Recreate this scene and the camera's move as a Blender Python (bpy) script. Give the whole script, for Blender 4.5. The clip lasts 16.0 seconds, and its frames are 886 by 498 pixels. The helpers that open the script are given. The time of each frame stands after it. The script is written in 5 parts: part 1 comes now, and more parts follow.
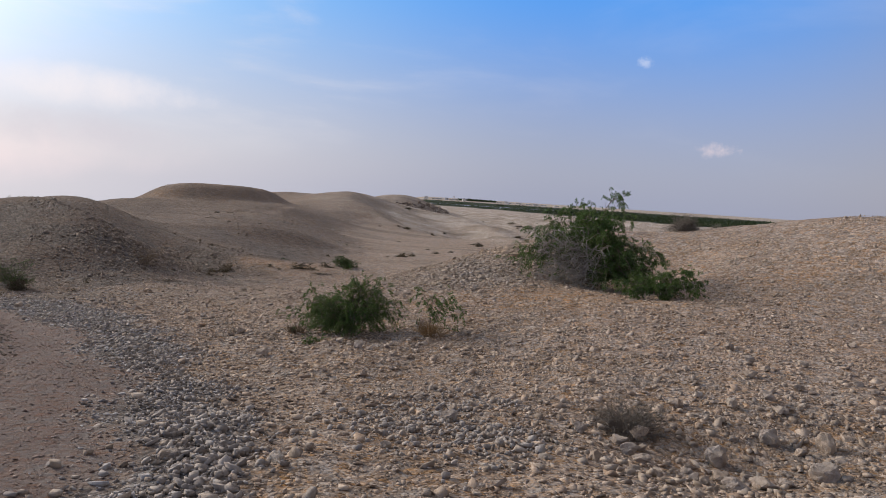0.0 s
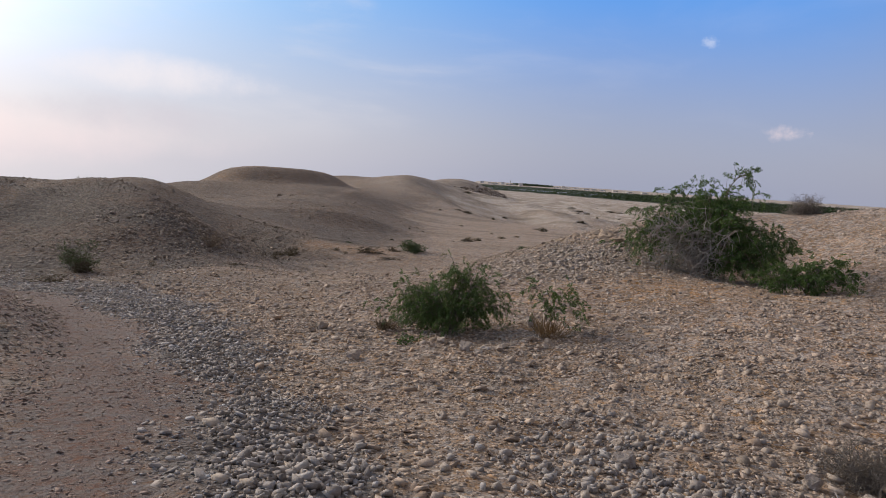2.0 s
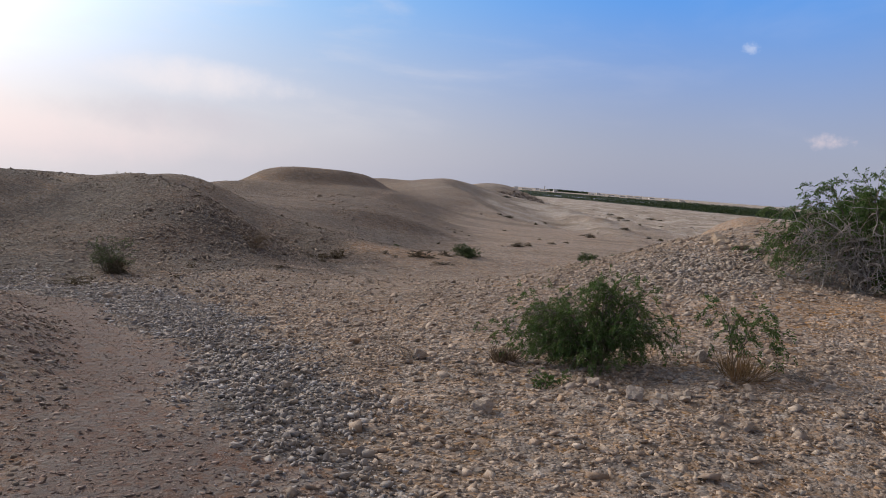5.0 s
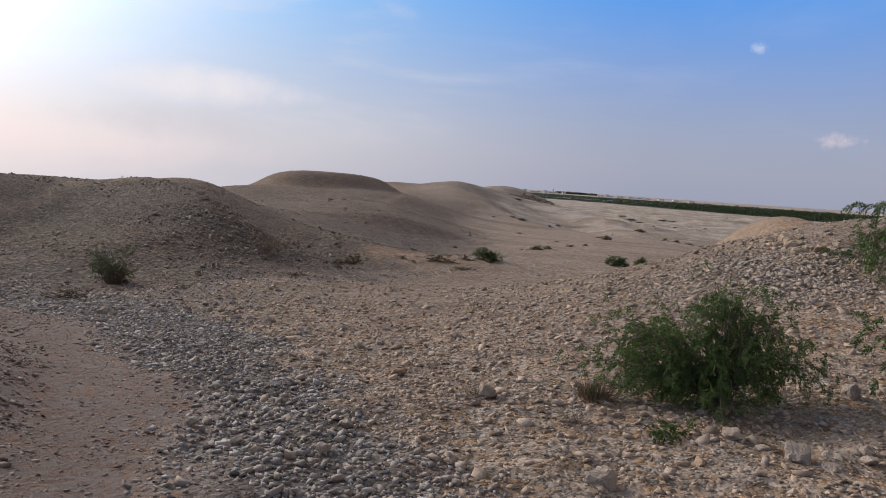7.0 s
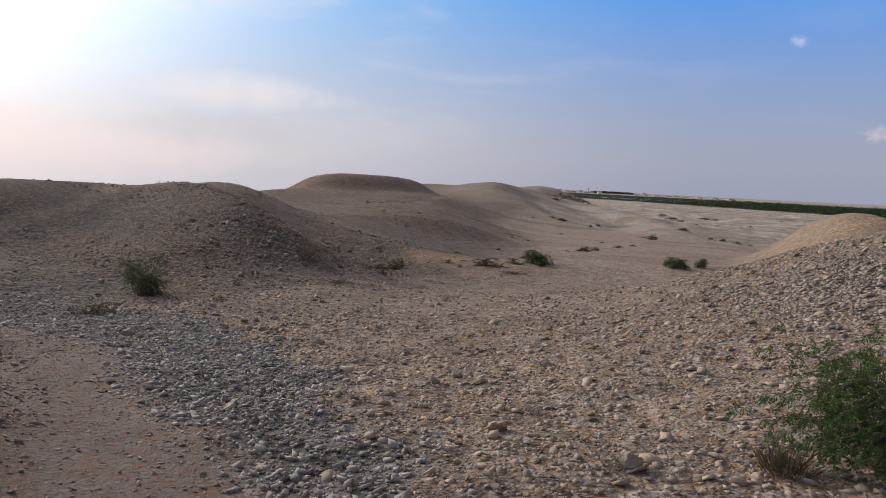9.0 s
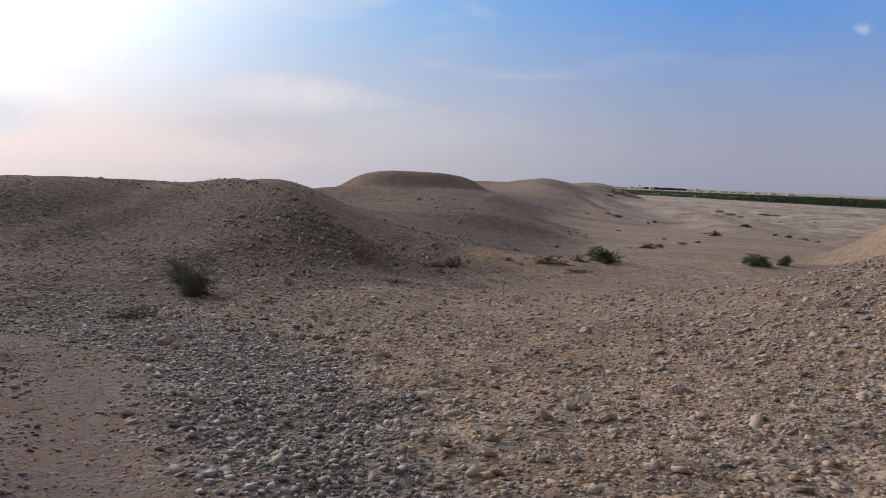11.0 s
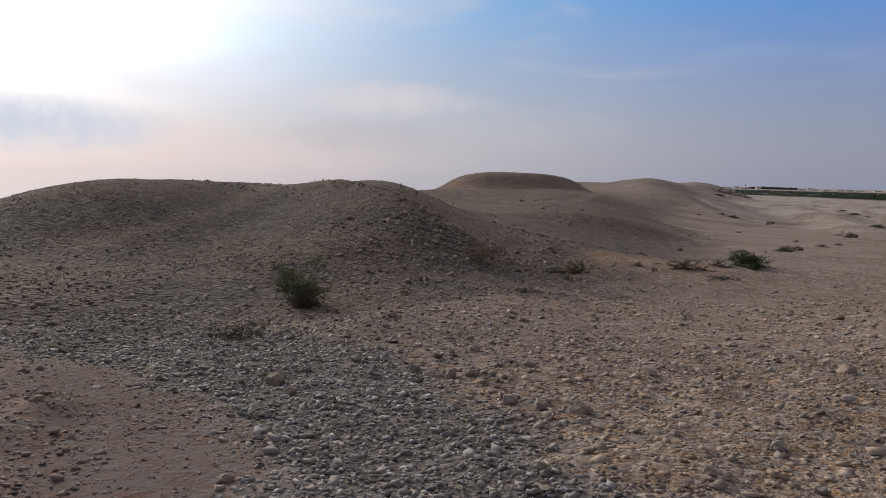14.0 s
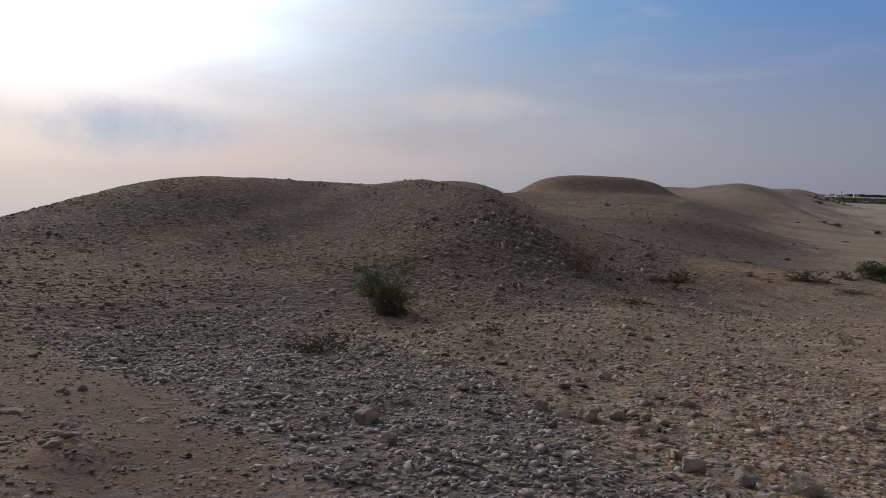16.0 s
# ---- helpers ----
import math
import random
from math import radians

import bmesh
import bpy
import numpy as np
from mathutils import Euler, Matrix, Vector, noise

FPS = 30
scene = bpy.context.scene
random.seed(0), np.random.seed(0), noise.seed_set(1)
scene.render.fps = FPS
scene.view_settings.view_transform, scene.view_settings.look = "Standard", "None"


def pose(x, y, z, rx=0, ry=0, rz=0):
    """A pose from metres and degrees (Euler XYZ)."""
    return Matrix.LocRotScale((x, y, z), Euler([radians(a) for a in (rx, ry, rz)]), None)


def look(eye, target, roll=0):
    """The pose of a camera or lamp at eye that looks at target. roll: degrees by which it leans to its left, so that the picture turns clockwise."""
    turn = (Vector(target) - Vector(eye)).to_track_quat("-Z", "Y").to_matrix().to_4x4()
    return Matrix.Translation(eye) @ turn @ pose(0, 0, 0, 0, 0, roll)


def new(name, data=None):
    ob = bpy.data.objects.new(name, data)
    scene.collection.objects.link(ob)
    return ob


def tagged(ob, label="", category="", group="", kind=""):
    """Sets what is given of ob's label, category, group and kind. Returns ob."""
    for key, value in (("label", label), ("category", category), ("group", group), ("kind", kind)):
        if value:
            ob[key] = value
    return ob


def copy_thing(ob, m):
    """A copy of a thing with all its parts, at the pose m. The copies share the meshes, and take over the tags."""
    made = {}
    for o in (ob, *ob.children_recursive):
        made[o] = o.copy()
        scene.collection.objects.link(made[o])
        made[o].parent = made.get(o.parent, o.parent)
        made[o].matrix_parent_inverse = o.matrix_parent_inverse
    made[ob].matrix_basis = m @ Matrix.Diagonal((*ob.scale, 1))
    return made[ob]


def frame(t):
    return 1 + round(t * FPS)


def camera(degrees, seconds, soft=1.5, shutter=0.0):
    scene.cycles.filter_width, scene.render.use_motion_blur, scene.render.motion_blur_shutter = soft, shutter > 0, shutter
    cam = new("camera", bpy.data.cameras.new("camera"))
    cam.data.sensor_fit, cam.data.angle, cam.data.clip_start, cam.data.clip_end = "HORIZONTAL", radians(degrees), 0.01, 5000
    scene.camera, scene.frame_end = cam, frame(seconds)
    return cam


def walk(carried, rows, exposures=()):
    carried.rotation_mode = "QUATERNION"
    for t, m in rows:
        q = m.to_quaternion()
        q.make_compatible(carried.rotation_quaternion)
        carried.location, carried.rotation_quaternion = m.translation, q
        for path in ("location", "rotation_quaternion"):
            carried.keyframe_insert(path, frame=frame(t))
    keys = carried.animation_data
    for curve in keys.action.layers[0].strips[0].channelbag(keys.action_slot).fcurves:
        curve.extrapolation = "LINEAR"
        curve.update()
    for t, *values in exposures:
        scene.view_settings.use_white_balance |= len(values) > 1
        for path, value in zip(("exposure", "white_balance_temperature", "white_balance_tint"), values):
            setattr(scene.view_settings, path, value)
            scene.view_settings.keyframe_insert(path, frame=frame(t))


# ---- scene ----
cam = camera(66.31, 16.0, 0.8)
ROWS = [
    (0.0, 0.000, 0.000, 1.650, -4.47, -3.66, 0.21),
    (0.5, -0.295, 0.555, 1.592, -4.83, -3.54, 1.11),
    (1.0, -0.554, 1.108, 1.515, -5.27, -3.54, 2.26),
    (1.5, -0.795, 1.678, 1.375, -5.63, -3.49, 3.62),
    (2.0, -1.049, 2.167, 1.370, -6.06, -3.71, 4.90),
    (2.5, -1.306, 2.628, 1.309, -6.33, -4.08, 5.69),
    (3.0, -1.663, 3.154, 1.211, -6.17, -4.27, 6.04),
    (3.5, -1.933, 3.575, 1.201, -6.10, -4.47, 6.45),
    (4.0, -2.171, 4.098, 1.082, -6.02, -4.67, 7.16),
    (6.5, -3.283, 6.292, 0.826, -5.66, -3.92, 8.22),
    (7.0, -3.494, 6.792, 0.744, -5.60, -3.78, 8.39),
    (7.5, -3.741, 7.234, 0.760, -5.66, -3.80, 8.79),
    (8.0, -3.971, 7.690, 0.713, -5.48, -3.61, 9.65),
    (8.5, -4.179, 8.093, 0.672, -5.50, -3.38, 10.14),
    (9.0, -4.376, 8.484, 0.627, -5.63, -2.84, 11.23),
    (9.5, -4.578, 8.925, 0.517, -5.89, -2.52, 12.51),
    (12.0, -5.769, 10.912, 0.295, -5.87, -1.94, 17.14),
    (12.5, -6.076, 11.307, 0.225, -5.88, -1.67, 18.44),
    (13.0, -6.378, 11.634, 0.209, -5.94, -1.54, 20.02),
    (13.5, -6.690, 11.977, 0.136, -5.98, -1.38, 21.47),
    (14.0, -7.012, 12.308, 0.093, -5.94, -1.34, 23.02),
    (14.5, -7.306, 12.639, 0.039, -5.93, -1.40, 24.81),
    (15.0, -7.590, 12.996, -0.058, -5.96, -1.41, 26.80),
    (15.5, -7.858, 13.290, -0.071, -6.04, -1.55, 28.36),
    (16.0, -8.141, 13.596, -0.120, -5.76, -1.77, 29.42),
]
EXPOSURES = [(0.0, 0.13), (3.0, 0.10), (6.5, 0.06), (9.0, 0.02), (12.5, -0.17), (15.0, -0.42), (16.0, -0.57)]
walk(cam, [(t, pose(x, y, z, 90 + pitch, roll, yaw)) for t, x, y, z, pitch, roll, yaw in ROWS], EXPOSURES)

# ---------------------------------------------------------------- world and light
SUN_YAW, SUN_EL = 62.0, 23.0      # degrees to the left of +y, and above the horizon
SUN_DIR = Vector((-math.sin(radians(SUN_YAW)) * math.cos(radians(SUN_EL)), math.cos(radians(SUN_YAW)) * math.cos(radians(SUN_EL)), math.sin(radians(SUN_EL))))


class Net:
    """Short hand for node trees."""

    def __init__(self, tree):
        self.tree, self.nodes, self.links = tree, tree.nodes, tree.links
        self.nodes.clear()

    def node(self, kind, **values):
        made = self.nodes.new(kind)
        for key, value in values.items():
            if key == "op":
                made.operation = value
            elif key == "data":
                made.data_type = value
            elif key == "blend":
                made.blend_type = value
        return made

    def put(self, value, socket):
        if isinstance(value, bpy.types.NodeSocket):
            self.links.new(value, socket)
        else:
            socket.default_value = value

    def math(self, op, a, b=0.0, clamp=False):
        made = self.node("ShaderNodeMath", op=op)
        made.use_clamp = clamp
        self.put(a, made.inputs[0])
        self.put(b, made.inputs[1])
        return made.outputs[0]

    def vec(self, op, a, b=(0, 0, 0)):
        made = self.node("ShaderNodeVectorMath", op=op)
        self.put(a, made.inputs[0])
        self.put(b, made.inputs[1])
        return made.outputs["Value"] if op in ("DOT_PRODUCT", "LENGTH") else made.outputs[0]

    def step(self, value, low, high, a=0.0, b=1.0):
        made = self.node("ShaderNodeMapRange")
        made.interpolation_type = "SMOOTHSTEP"
        for item, socket in zip((value, low, high, a, b), made.inputs):
            self.put(item, socket)
        return made.outputs[0]

    def mix(self, factor, a, b, blend="MIX"):
        made = self.node("ShaderNodeMix", data="RGBA", blend=blend)
        made.clamp_factor = True
        self.put(factor, made.inputs[0])
        for value, socket in ((a, made.inputs[6]), (b, made.inputs[7])):
            self.put((*value, 1) if isinstance(value, tuple) and len(value) == 3 else value, socket)
        return made.outputs[2]

    def noise(self, where, scale, detail=4.0, rough=0.55, distort=0.0):
        made = self.node("ShaderNodeTexNoise")
        self.put(where, made.inputs["Vector"])
        for key, value in (("Scale", scale), ("Detail", detail), ("Roughness", rough), ("Distortion", distort)):
            made.inputs[key].default_value = value
        return made.outputs["Fac"]

    def cells(self, where, scale, feature="F1"):
        made = self.node("ShaderNodeTexVoronoi")
        made.feature = feature
        self.put(where, made.inputs["Vector"])
        made.inputs["Scale"].default_value = scale
        return made


def make_world():
    """A hazy evening sky: clear blue high on the side away from the sun, a wide white glow round the veiled sun, thin cloud."""
    world = bpy.data.worlds.new("hazy_evening_sky")
    world.use_nodes = True
    scene.world = world
    n = Net(world.node_tree)
    where = n.node("ShaderNodeTexCoord").outputs["Generated"]
    split = n.node("ShaderNodeSeparateXYZ")
    n.put(where, split.inputs[0])
    up = split.outputs[2]
    clear = n.node("ShaderNodeTexSky")
    clear.sky_type, clear.sun_disc = "NISHITA", False
    clear.sun_elevation, clear.sun_rotation = radians(SUN_EL), radians(-SUN_YAW)
    clear.dust_density, clear.air_density, clear.ozone_density = 2.0, 1.0, 1.5
    toward = n.vec("DOT_PRODUCT", where, tuple(SUN_DIR))
    flat = n.vec("DOT_PRODUCT", where, (-math.sin(radians(SUN_YAW)), math.cos(radians(SUN_YAW)), 0.0))
    # haze: lavender by the horizon, blue above, paler towards the sun
    high = n.step(up, 0.03, 0.33)
    away = n.mix(high, (0.358, 0.383, 0.51), (0.065, 0.325, 0.89))
    near = n.mix(high, (0.64, 0.635, 0.72), (0.25, 0.60, 1.0))
    haze = n.mix(n.step(flat, 0.3, 1.0), away, near)
    # unseen thin cloud overhead and dusk haze behind, added for dimmer, less blue light
    haze = n.mix(n.step(up, 0.36, 0.75), haze, (0.33, 0.34, 0.37))
    haze = n.mix(n.step(flat, 0.15, -0.55), haze, (0.36, 0.32, 0.32))
    sky = n.mix(0.86, n.mix(1.0, clear.outputs[0], (0.10, 0.10, 0.10), "MULTIPLY"), haze)
    # thin cloud in long streaks
    stretch = n.node("ShaderNodeMapping")
    n.put(where, stretch.inputs["Vector"])
    stretch.inputs["Scale"].default_value = (1.0, 1.0, 4.0)
    veil = n.noise(stretch.outputs[0], 2.6, 6.0, 0.55, 0.3)
    thick = n.math("MULTIPLY", n.step(veil, 0.48, 0.72), n.step(up, 0.02, 0.12))
    thick = n.math("MULTIPLY", thick, n.step(flat, 0.25, 0.95, 0.08, 0.6))
    sky = n.mix(thick, sky, (0.77, 0.73, 0.75))
    # the glow of the veiled sun
    glow = n.math("POWER", n.math("MAXIMUM", toward, 0.0), 15.0)
    glow = n.math("MULTIPLY", glow, n.step(up, 0.03, 0.26, 0.2, 1.0))
    glow = n.math("MULTIPLY", glow, n.step(veil, 0.42, 0.66, 1.0, 0.72))
    tint = n.mix(n.step(up, 0.05, 0.3), (0.95, 0.88, 0.92), (0.97, 1.0, 1.0))
    bright = n.node("ShaderNodeVectorMath", op="SCALE")
    n.put(tint, bright.inputs[0])
    n.put(n.math("MULTIPLY", glow, 2.9), bright.inputs["Scale"])
    sky = n.vec("ADD", sky, bright.outputs[0])
    # two small lit clouds, and a long grey one low on the sun's side
    for az, el, wide, tall, tone, most in ((-15.4, 11.5, 0.75, 0.5, (0.78, 0.80, 0.90), 0.42), (-21.2, 4.9, 2.1, 0.6, (0.76, 0.64, 0.67), 0.6), (44.0, 1.6, 22.0, 3.0, (0.98, 0.78, 0.78), 0.55), (54.0, 3.3, 11.0, 2.4, (0.68, 0.76, 0.92), 1.0), (30.0, 3.2, 9.0, 1.6, (0.60, 0.56, 0.62), 0.6), (27.0, 6.3, 10.0, 1.6, (0.96, 0.86, 0.84), 0.6)):
        sx, sy = math.sin(radians(az)), math.cos(radians(az))
        across = n.math("DIVIDE", n.vec("DOT_PRODUCT", where, (-sy, -sx, 0.0)), math.sin(radians(wide)))
        over = n.math("DIVIDE", n.math("SUBTRACT", up, math.sin(radians(el))), math.sin(radians(tall)))
        ahead = n.step(n.vec("DOT_PRODUCT", where, (-sx, sy, 0.0)), 0.3, 0.6)
        reach = n.math("ADD", n.math("MULTIPLY", across, across), n.math("MULTIPLY", over, over))
        reach = n.math("ADD", reach, n.math("MULTIPLY", n.math("SUBTRACT", n.noise(where, 110.0 / (wide + 1.0), 6.0, 0.65), 0.45), 5.0 if wide < 5 else 2.4))
        cover = n.math("MULTIPLY", n.step(reach, 1.3, -0.6), n.math("MULTIPLY", ahead, most))
        sky = n.mix(cover, sky, tone)
    back = n.node("ShaderNodeBackground")
    n.put(sky, back.inputs["Color"])
    back.inputs["Strength"].default_value = 1.0
    out = n.node("ShaderNodeOutputWorld")
    n.links.new(back.outputs[0], out.inputs["Surface"])


make_world()
sun = new("sun", bpy.data.lights.new("sun", "SUN"))
sun.data.energy, sun.data.angle, sun.data.color = 2.8, radians(32), (1.0, 0.82, 0.63)
sun.matrix_world = look(SUN_DIR * 100, (0, 0, 0))

# ---------------------------------------------------------------- shape of the land


def hill(x, y, cx, cy, height, a, b, turn, power):
    """A rounded hill or hollow: a bell of that height at (cx, cy), flatter on top for a higher power."""
    c, s = math.cos(turn), math.sin(turn)
    u, v = ((x - cx) * c + (y - cy) * s) / a, (-(x - cx) * s + (y - cy) * c) / b
    return height * np.exp(-(u * u + v * v + 1e-9) ** power)


def lattice(ix, iy, seed):
    k = (ix.astype(np.int64) * 374761393 + iy.astype(np.int64) * 668265263 + seed * 974711) & 0x7FFFFFFF
    k = ((k ^ (k >> 13)) * 1274126177) & 0x7FFFFFFF
    return ((k ^ (k >> 16)) & 0xFFFF) / 65535.0


def value_noise(x, y, seed):
    ix, iy = np.floor(x), np.floor(y)
    fx, fy = x - ix, y - iy
    fx, fy = fx * fx * (3 - 2 * fx), fy * fy * (3 - 2 * fy)
    ix, iy = ix.astype(np.int64), iy.astype(np.int64)
    low = lattice(ix, iy, seed) * (1 - fx) + lattice(ix + 1, iy, seed) * fx
    top = lattice(ix, iy + 1, seed) * (1 - fx) + lattice(ix + 1, iy + 1, seed) * fx
    return (low * (1 - fy) + top * fy) * 2 - 1


def broad(x, y):
    """The land without its small relief."""
    s = 10 * np.log1p(np.exp(np.clip((y + 2) / 10, -30, 30)))
    z = 1.241 - 10.182 * (1 - np.exp(-s / 59.871)) + 0.015 * x * np.exp(-((x / 40) ** 2 + (y / 60) ** 2)) + -0.007 * y * np.exp(-((y / 25) ** 2))
    z = z + hill(x, y, -23.89, 43.59, 2.35, 4.79, 14.85, 0.53, 1.24)  # near mound, right summit
    z = z + hill(x, y, -33.60, 38.91, 1.67, 5.99, 13.49, 0.37, 1.90)  # near mound, left summit
    z = z + hill(x, y, -31.73, 34.35, 0.36, 3.44, 6.51, 0.28, 1.00)  # near mound, foot
    z = z + hill(x, y, -38.26, 116.20, 2.46, 8.81, 16.68, -0.22, 3.34)  # flat-topped mound
    z = z + hill(x, y, -33.13, 84.96, 3.62, 18.33, 51.32, 0.07, 1.99)  # apron before the flat-topped mound
    z = z + hill(x, y, -19.40, 42.89, -1.41, 8.23, 3.13, -0.62, 1.50)  # dip behind the near mound
    z = z + hill(x, y, -21.21, 173.81, 9.87, 29.44, 34.32, 0.42, 1.00)  # far ridge
    z = z + hill(x, y, -54.24, 196.56, 5.11, 20.91, 16.25, 0.00, 1.25)  # far ridge, left end
    z = z + hill(x, y, -25.75, 322.67, 10.76, 23.81, 29.53, -0.19, 1.28)  # far bluff
    z = z + hill(x, y, 6.34, 25.69, 3.31, 8.01, 9.32, -0.13, 0.99)  # stony hill
    z = z + hill(x, y, 12.58, 54.40, 4.44, 3.86, 7.63, 0.19, 1.12)  # sandy dome
    z = z + hill(x, y, 14.83, 20.47, 3.13, 3.92, 9.95, 0.25, 0.85)  # stony hill, shoulder
    z = z + hill(x, y, -8.86, 6.89, 0.46, 1.89, 1.29, -0.11, 1.01)  # bank beside the trail
    z = z + hill(x, y, 1.89, 8.42, -0.35, 5.80, 2.72, -0.31, 1.08)  # hollow
    z = z + hill(x, y, -15.56, 24.82, -0.31, 2.67, 12.86, -0.11, 1.69)  # hollow at the foot
    z = z + hill(x, y, 0.82, 45.81, 1.11, 15.36, 5.49, 0.13, 1.09)  # swell in the flat
    z = z + hill(x, y, -3.67, 91.69, 1.65, 25.08, 39.15, 0.11, 2.93)  # swell in the plain
    z = z + hill(x, y, -38.19, 107.39, 2.61, 34.08, 15.77, 0.94, 1.20)  # skirt of the flat-topped mound
    z = z + hill(x, y, -15.92, 43.33, 0.70, 5.86, 10.06, 0.05, 1.29)  # spur before the near mound
    z = z + hill(x, y, 4.1, 7.1, -0.34, 2.0, 1.5, 0.2, 1.3)  # rocky hollow
    z = z + hill(x, y, -20.28, 97.47, -0.89, 5.97, 7.88, 0.03, 1.25)  # terrace at the foot of the flat-topped mound
    z = z + hill(x, y, -15.34, 64.26, 0.83, 5.22, 2.65, 0.20, 1.21)  # grey tongue of rubble
    z = z + hill(x, y, -11.95, 15.95, 0.09, 0.4, 0.35, 0.0, 1.2) + hill(x, y, -12.2, 15.3, 0.08, 0.5, 0.3, 0.4, 1.2)  # sandy humps
    z = z + hill(x, y, -9.0, 11.7, 0.38, 2.3, 1.0, 2.28, 1.3)  # rubble bank left of the trail
    z = z + hill(x, y, 6.07, 21.37, -1.30, 2.99, 3.74, -0.45, 1.00)  # the bush's hollow in the stony hill
    z = z + hill(x, y, -4.22, 154.50, -3.84, 13.33, 28.20, 0.31, 2.12)  # hollow beside the far ridge
    z = z + hill(x, y, -17.63, 138.13, 3.18, 15.11, 14.63, 0.07, 1.00)  # far dome
    # the land beyond the mounds falls away on the sun's side
    left = ramp(-np.degrees(np.arctan2(x, y + 1e-6)), 1.5, 8.0)
    far_left = ramp(-np.degrees(np.arctan2(x, y + 1e-6)), 38.0, 54.0)
    return z - 0.042 * left * np.maximum(np.hypot(x, y) - 260, 0) - 0.08 * far_left * np.maximum(np.hypot(x, y) - 72, 0)


def trail_edge(y):
    """x of the trail's right-hand edge at y."""
    return np.interp(y, [-20, 4.8, 7.8, 10.8, 13.7, 15.2, 16.5, 17.6, 18.6], [6.0, -2.3, -3.8, -5.5, -7.8, -9.2, -11.0, -13.2, -17.0])


def gravel_edge(y):
    """x of the grey gravel's right-hand edge at y."""
    return np.interp(y, [-20, 4.9, 6.8, 8.8, 10.4, 12.1, 14.8, 17.6, 19.2, 21.5, 23.0], [8.0, -1.3, -1.7, -2.6, -3.8, -4.8, -6.4, -8.5, -10.2, -13.0, -18.0])


def ramp(v, low, high):
    f = np.clip((v - low) / (high - low), 0, 1)
    return f * f * (3 - 2 * f)


def zones(x, y):
    """How far the ground is trail sand, grey gravel, ochre earth, pale flat and green grove at a place: each 0 to 1."""
    w = 0.45 * value_noise(x * 0.9, y * 0.9, 3) + 0.25 * value_noise(x * 2.7, y * 2.7, 4)
    edge, grey_edge = trail_edge(y), gravel_edge(y)
    sand = ramp(edge - x + w * 1.3, -0.5, 0.7) * (1 - ramp(edge - x + w - np.interp(y, [10.5, 14.5, 18], [0.0, 2.6, 4.5]), 1.25, 2.1)) * (1 - ramp(y, 17.6, 19.0))
    grey = (1 - ramp(edge - x + w * 1.3, -0.5, 0.7)) * (1 - ramp(x - grey_edge + w * 1.2, -0.65, 0.5)) * (1 - ramp(y, 21.0, 24.5))
    far_grey = np.exp(-(((x + 15) / 8) ** 2 + ((y - 48) / 14) ** 2) ** 1.2) * ramp(value_noise(x * 0.12, y * 0.12, 9) + 0.5 * w, -0.4, 0.3)
    side_grey = np.exp(-(((x + 20) / 8) ** 2 + ((y - 22) / 4) ** 2))
    shards = np.exp(-(((x - 0.9) / 1.8) ** 2 + ((y - 20.6) / 2.4) ** 2)) * ramp(w, -0.5, 0.2)
    grey = np.maximum(np.maximum(grey, 0.3 * shards), np.maximum(0.8 * far_grey, 0.6 * side_grey))
    ochre = ramp(value_noise(x * 0.35 + 5, y * 0.35, 6) + w * 0.8, 0.25, 0.8) * (1 - sand) * (1 - grey) * 0.2
    ochre = np.maximum(ochre, 0.95 * np.exp(-(((x - 3.0) / 2.6) ** 2 + ((y - 17.0) / 1.6) ** 2)) * ramp(w, -0.9, -0.2))
    ochre = np.maximum(ochre, 0.7 * np.exp(-(((x - 9.5) / 2.5) ** 2 + ((y - 18.5) / 1.6) ** 2)) * ramp(w, -0.3, 0.3))
    ochre = np.maximum(ochre, 0.55 * np.exp(-(((x - 11.8) / 6) ** 2 + ((y - 52.0) / 9) ** 2)))
    ochre = np.maximum(ochre, 0.7 * np.exp(-(((x + 11) / 3.2) ** 2 + ((y - 43.0) / 1.8) ** 2)))
    pale = ramp(y + 0.7 * x + 6 * value_noise(x * 0.08, y * 0.08, 12), 28, 42) * (1 - 0.8 * far_grey)
    pale = pale * ramp(x + 0.16 * y + 4 * value_noise(x * 0.1, y * 0.1, 15), -8, 3)
    foot = np.interp(y, [10, 18, 22, 25, 30, 35, 40, 46, 55, 76, 100, 130, 200, 320], [-30, -20, -17.5, -16, -13.8, -12.2, -8.8, -8.3, -8.6, -8.0, -15.5, -14, -12, -3])
    foot = foot + 2.5 * (1 - ramp(y, 32, 37)) * ramp(y, 14, 20)
    scree = ramp(foot - x + 4.0 * w, -2.0, 2.6) * (1 - 0.45 * ramp(y, 105, 130)) * (1 - ramp(y, 400, 460))
    scree = np.maximum(scree, 0.75 * side_grey)
    mesa = np.exp(-((((x + 38) / 17) ** 2 + ((y - 111) / 19) ** 2) ** 2.0))
    scree = scree * (1 - 0.5 * mesa) * (1 - 0.5 * ramp(y, 37, 52))
    path = np.interp(y, [24, 26.7, 29.6, 32.8, 36.8, 39.6, 44], [-22.8, -24.9, -25.7, -26.3, -27.4, -28.5, -30.0])
    scree = scree * (1 - 0.62 * np.exp(-((x - path - 0.4 * w) / (0.45 + 0.02 * (y - 25))) ** 2) * ramp(y, 24, 28) * (1 - ramp(y, 40, 46)))
    # the trodden way round the flat-topped mound
    way = np.exp(-((x + 24.3 + 0.4 * np.sin(y * 0.2)) / 0.7) ** 2) * ramp(y, 80, 86) * (1 - ramp(y, 107, 113))
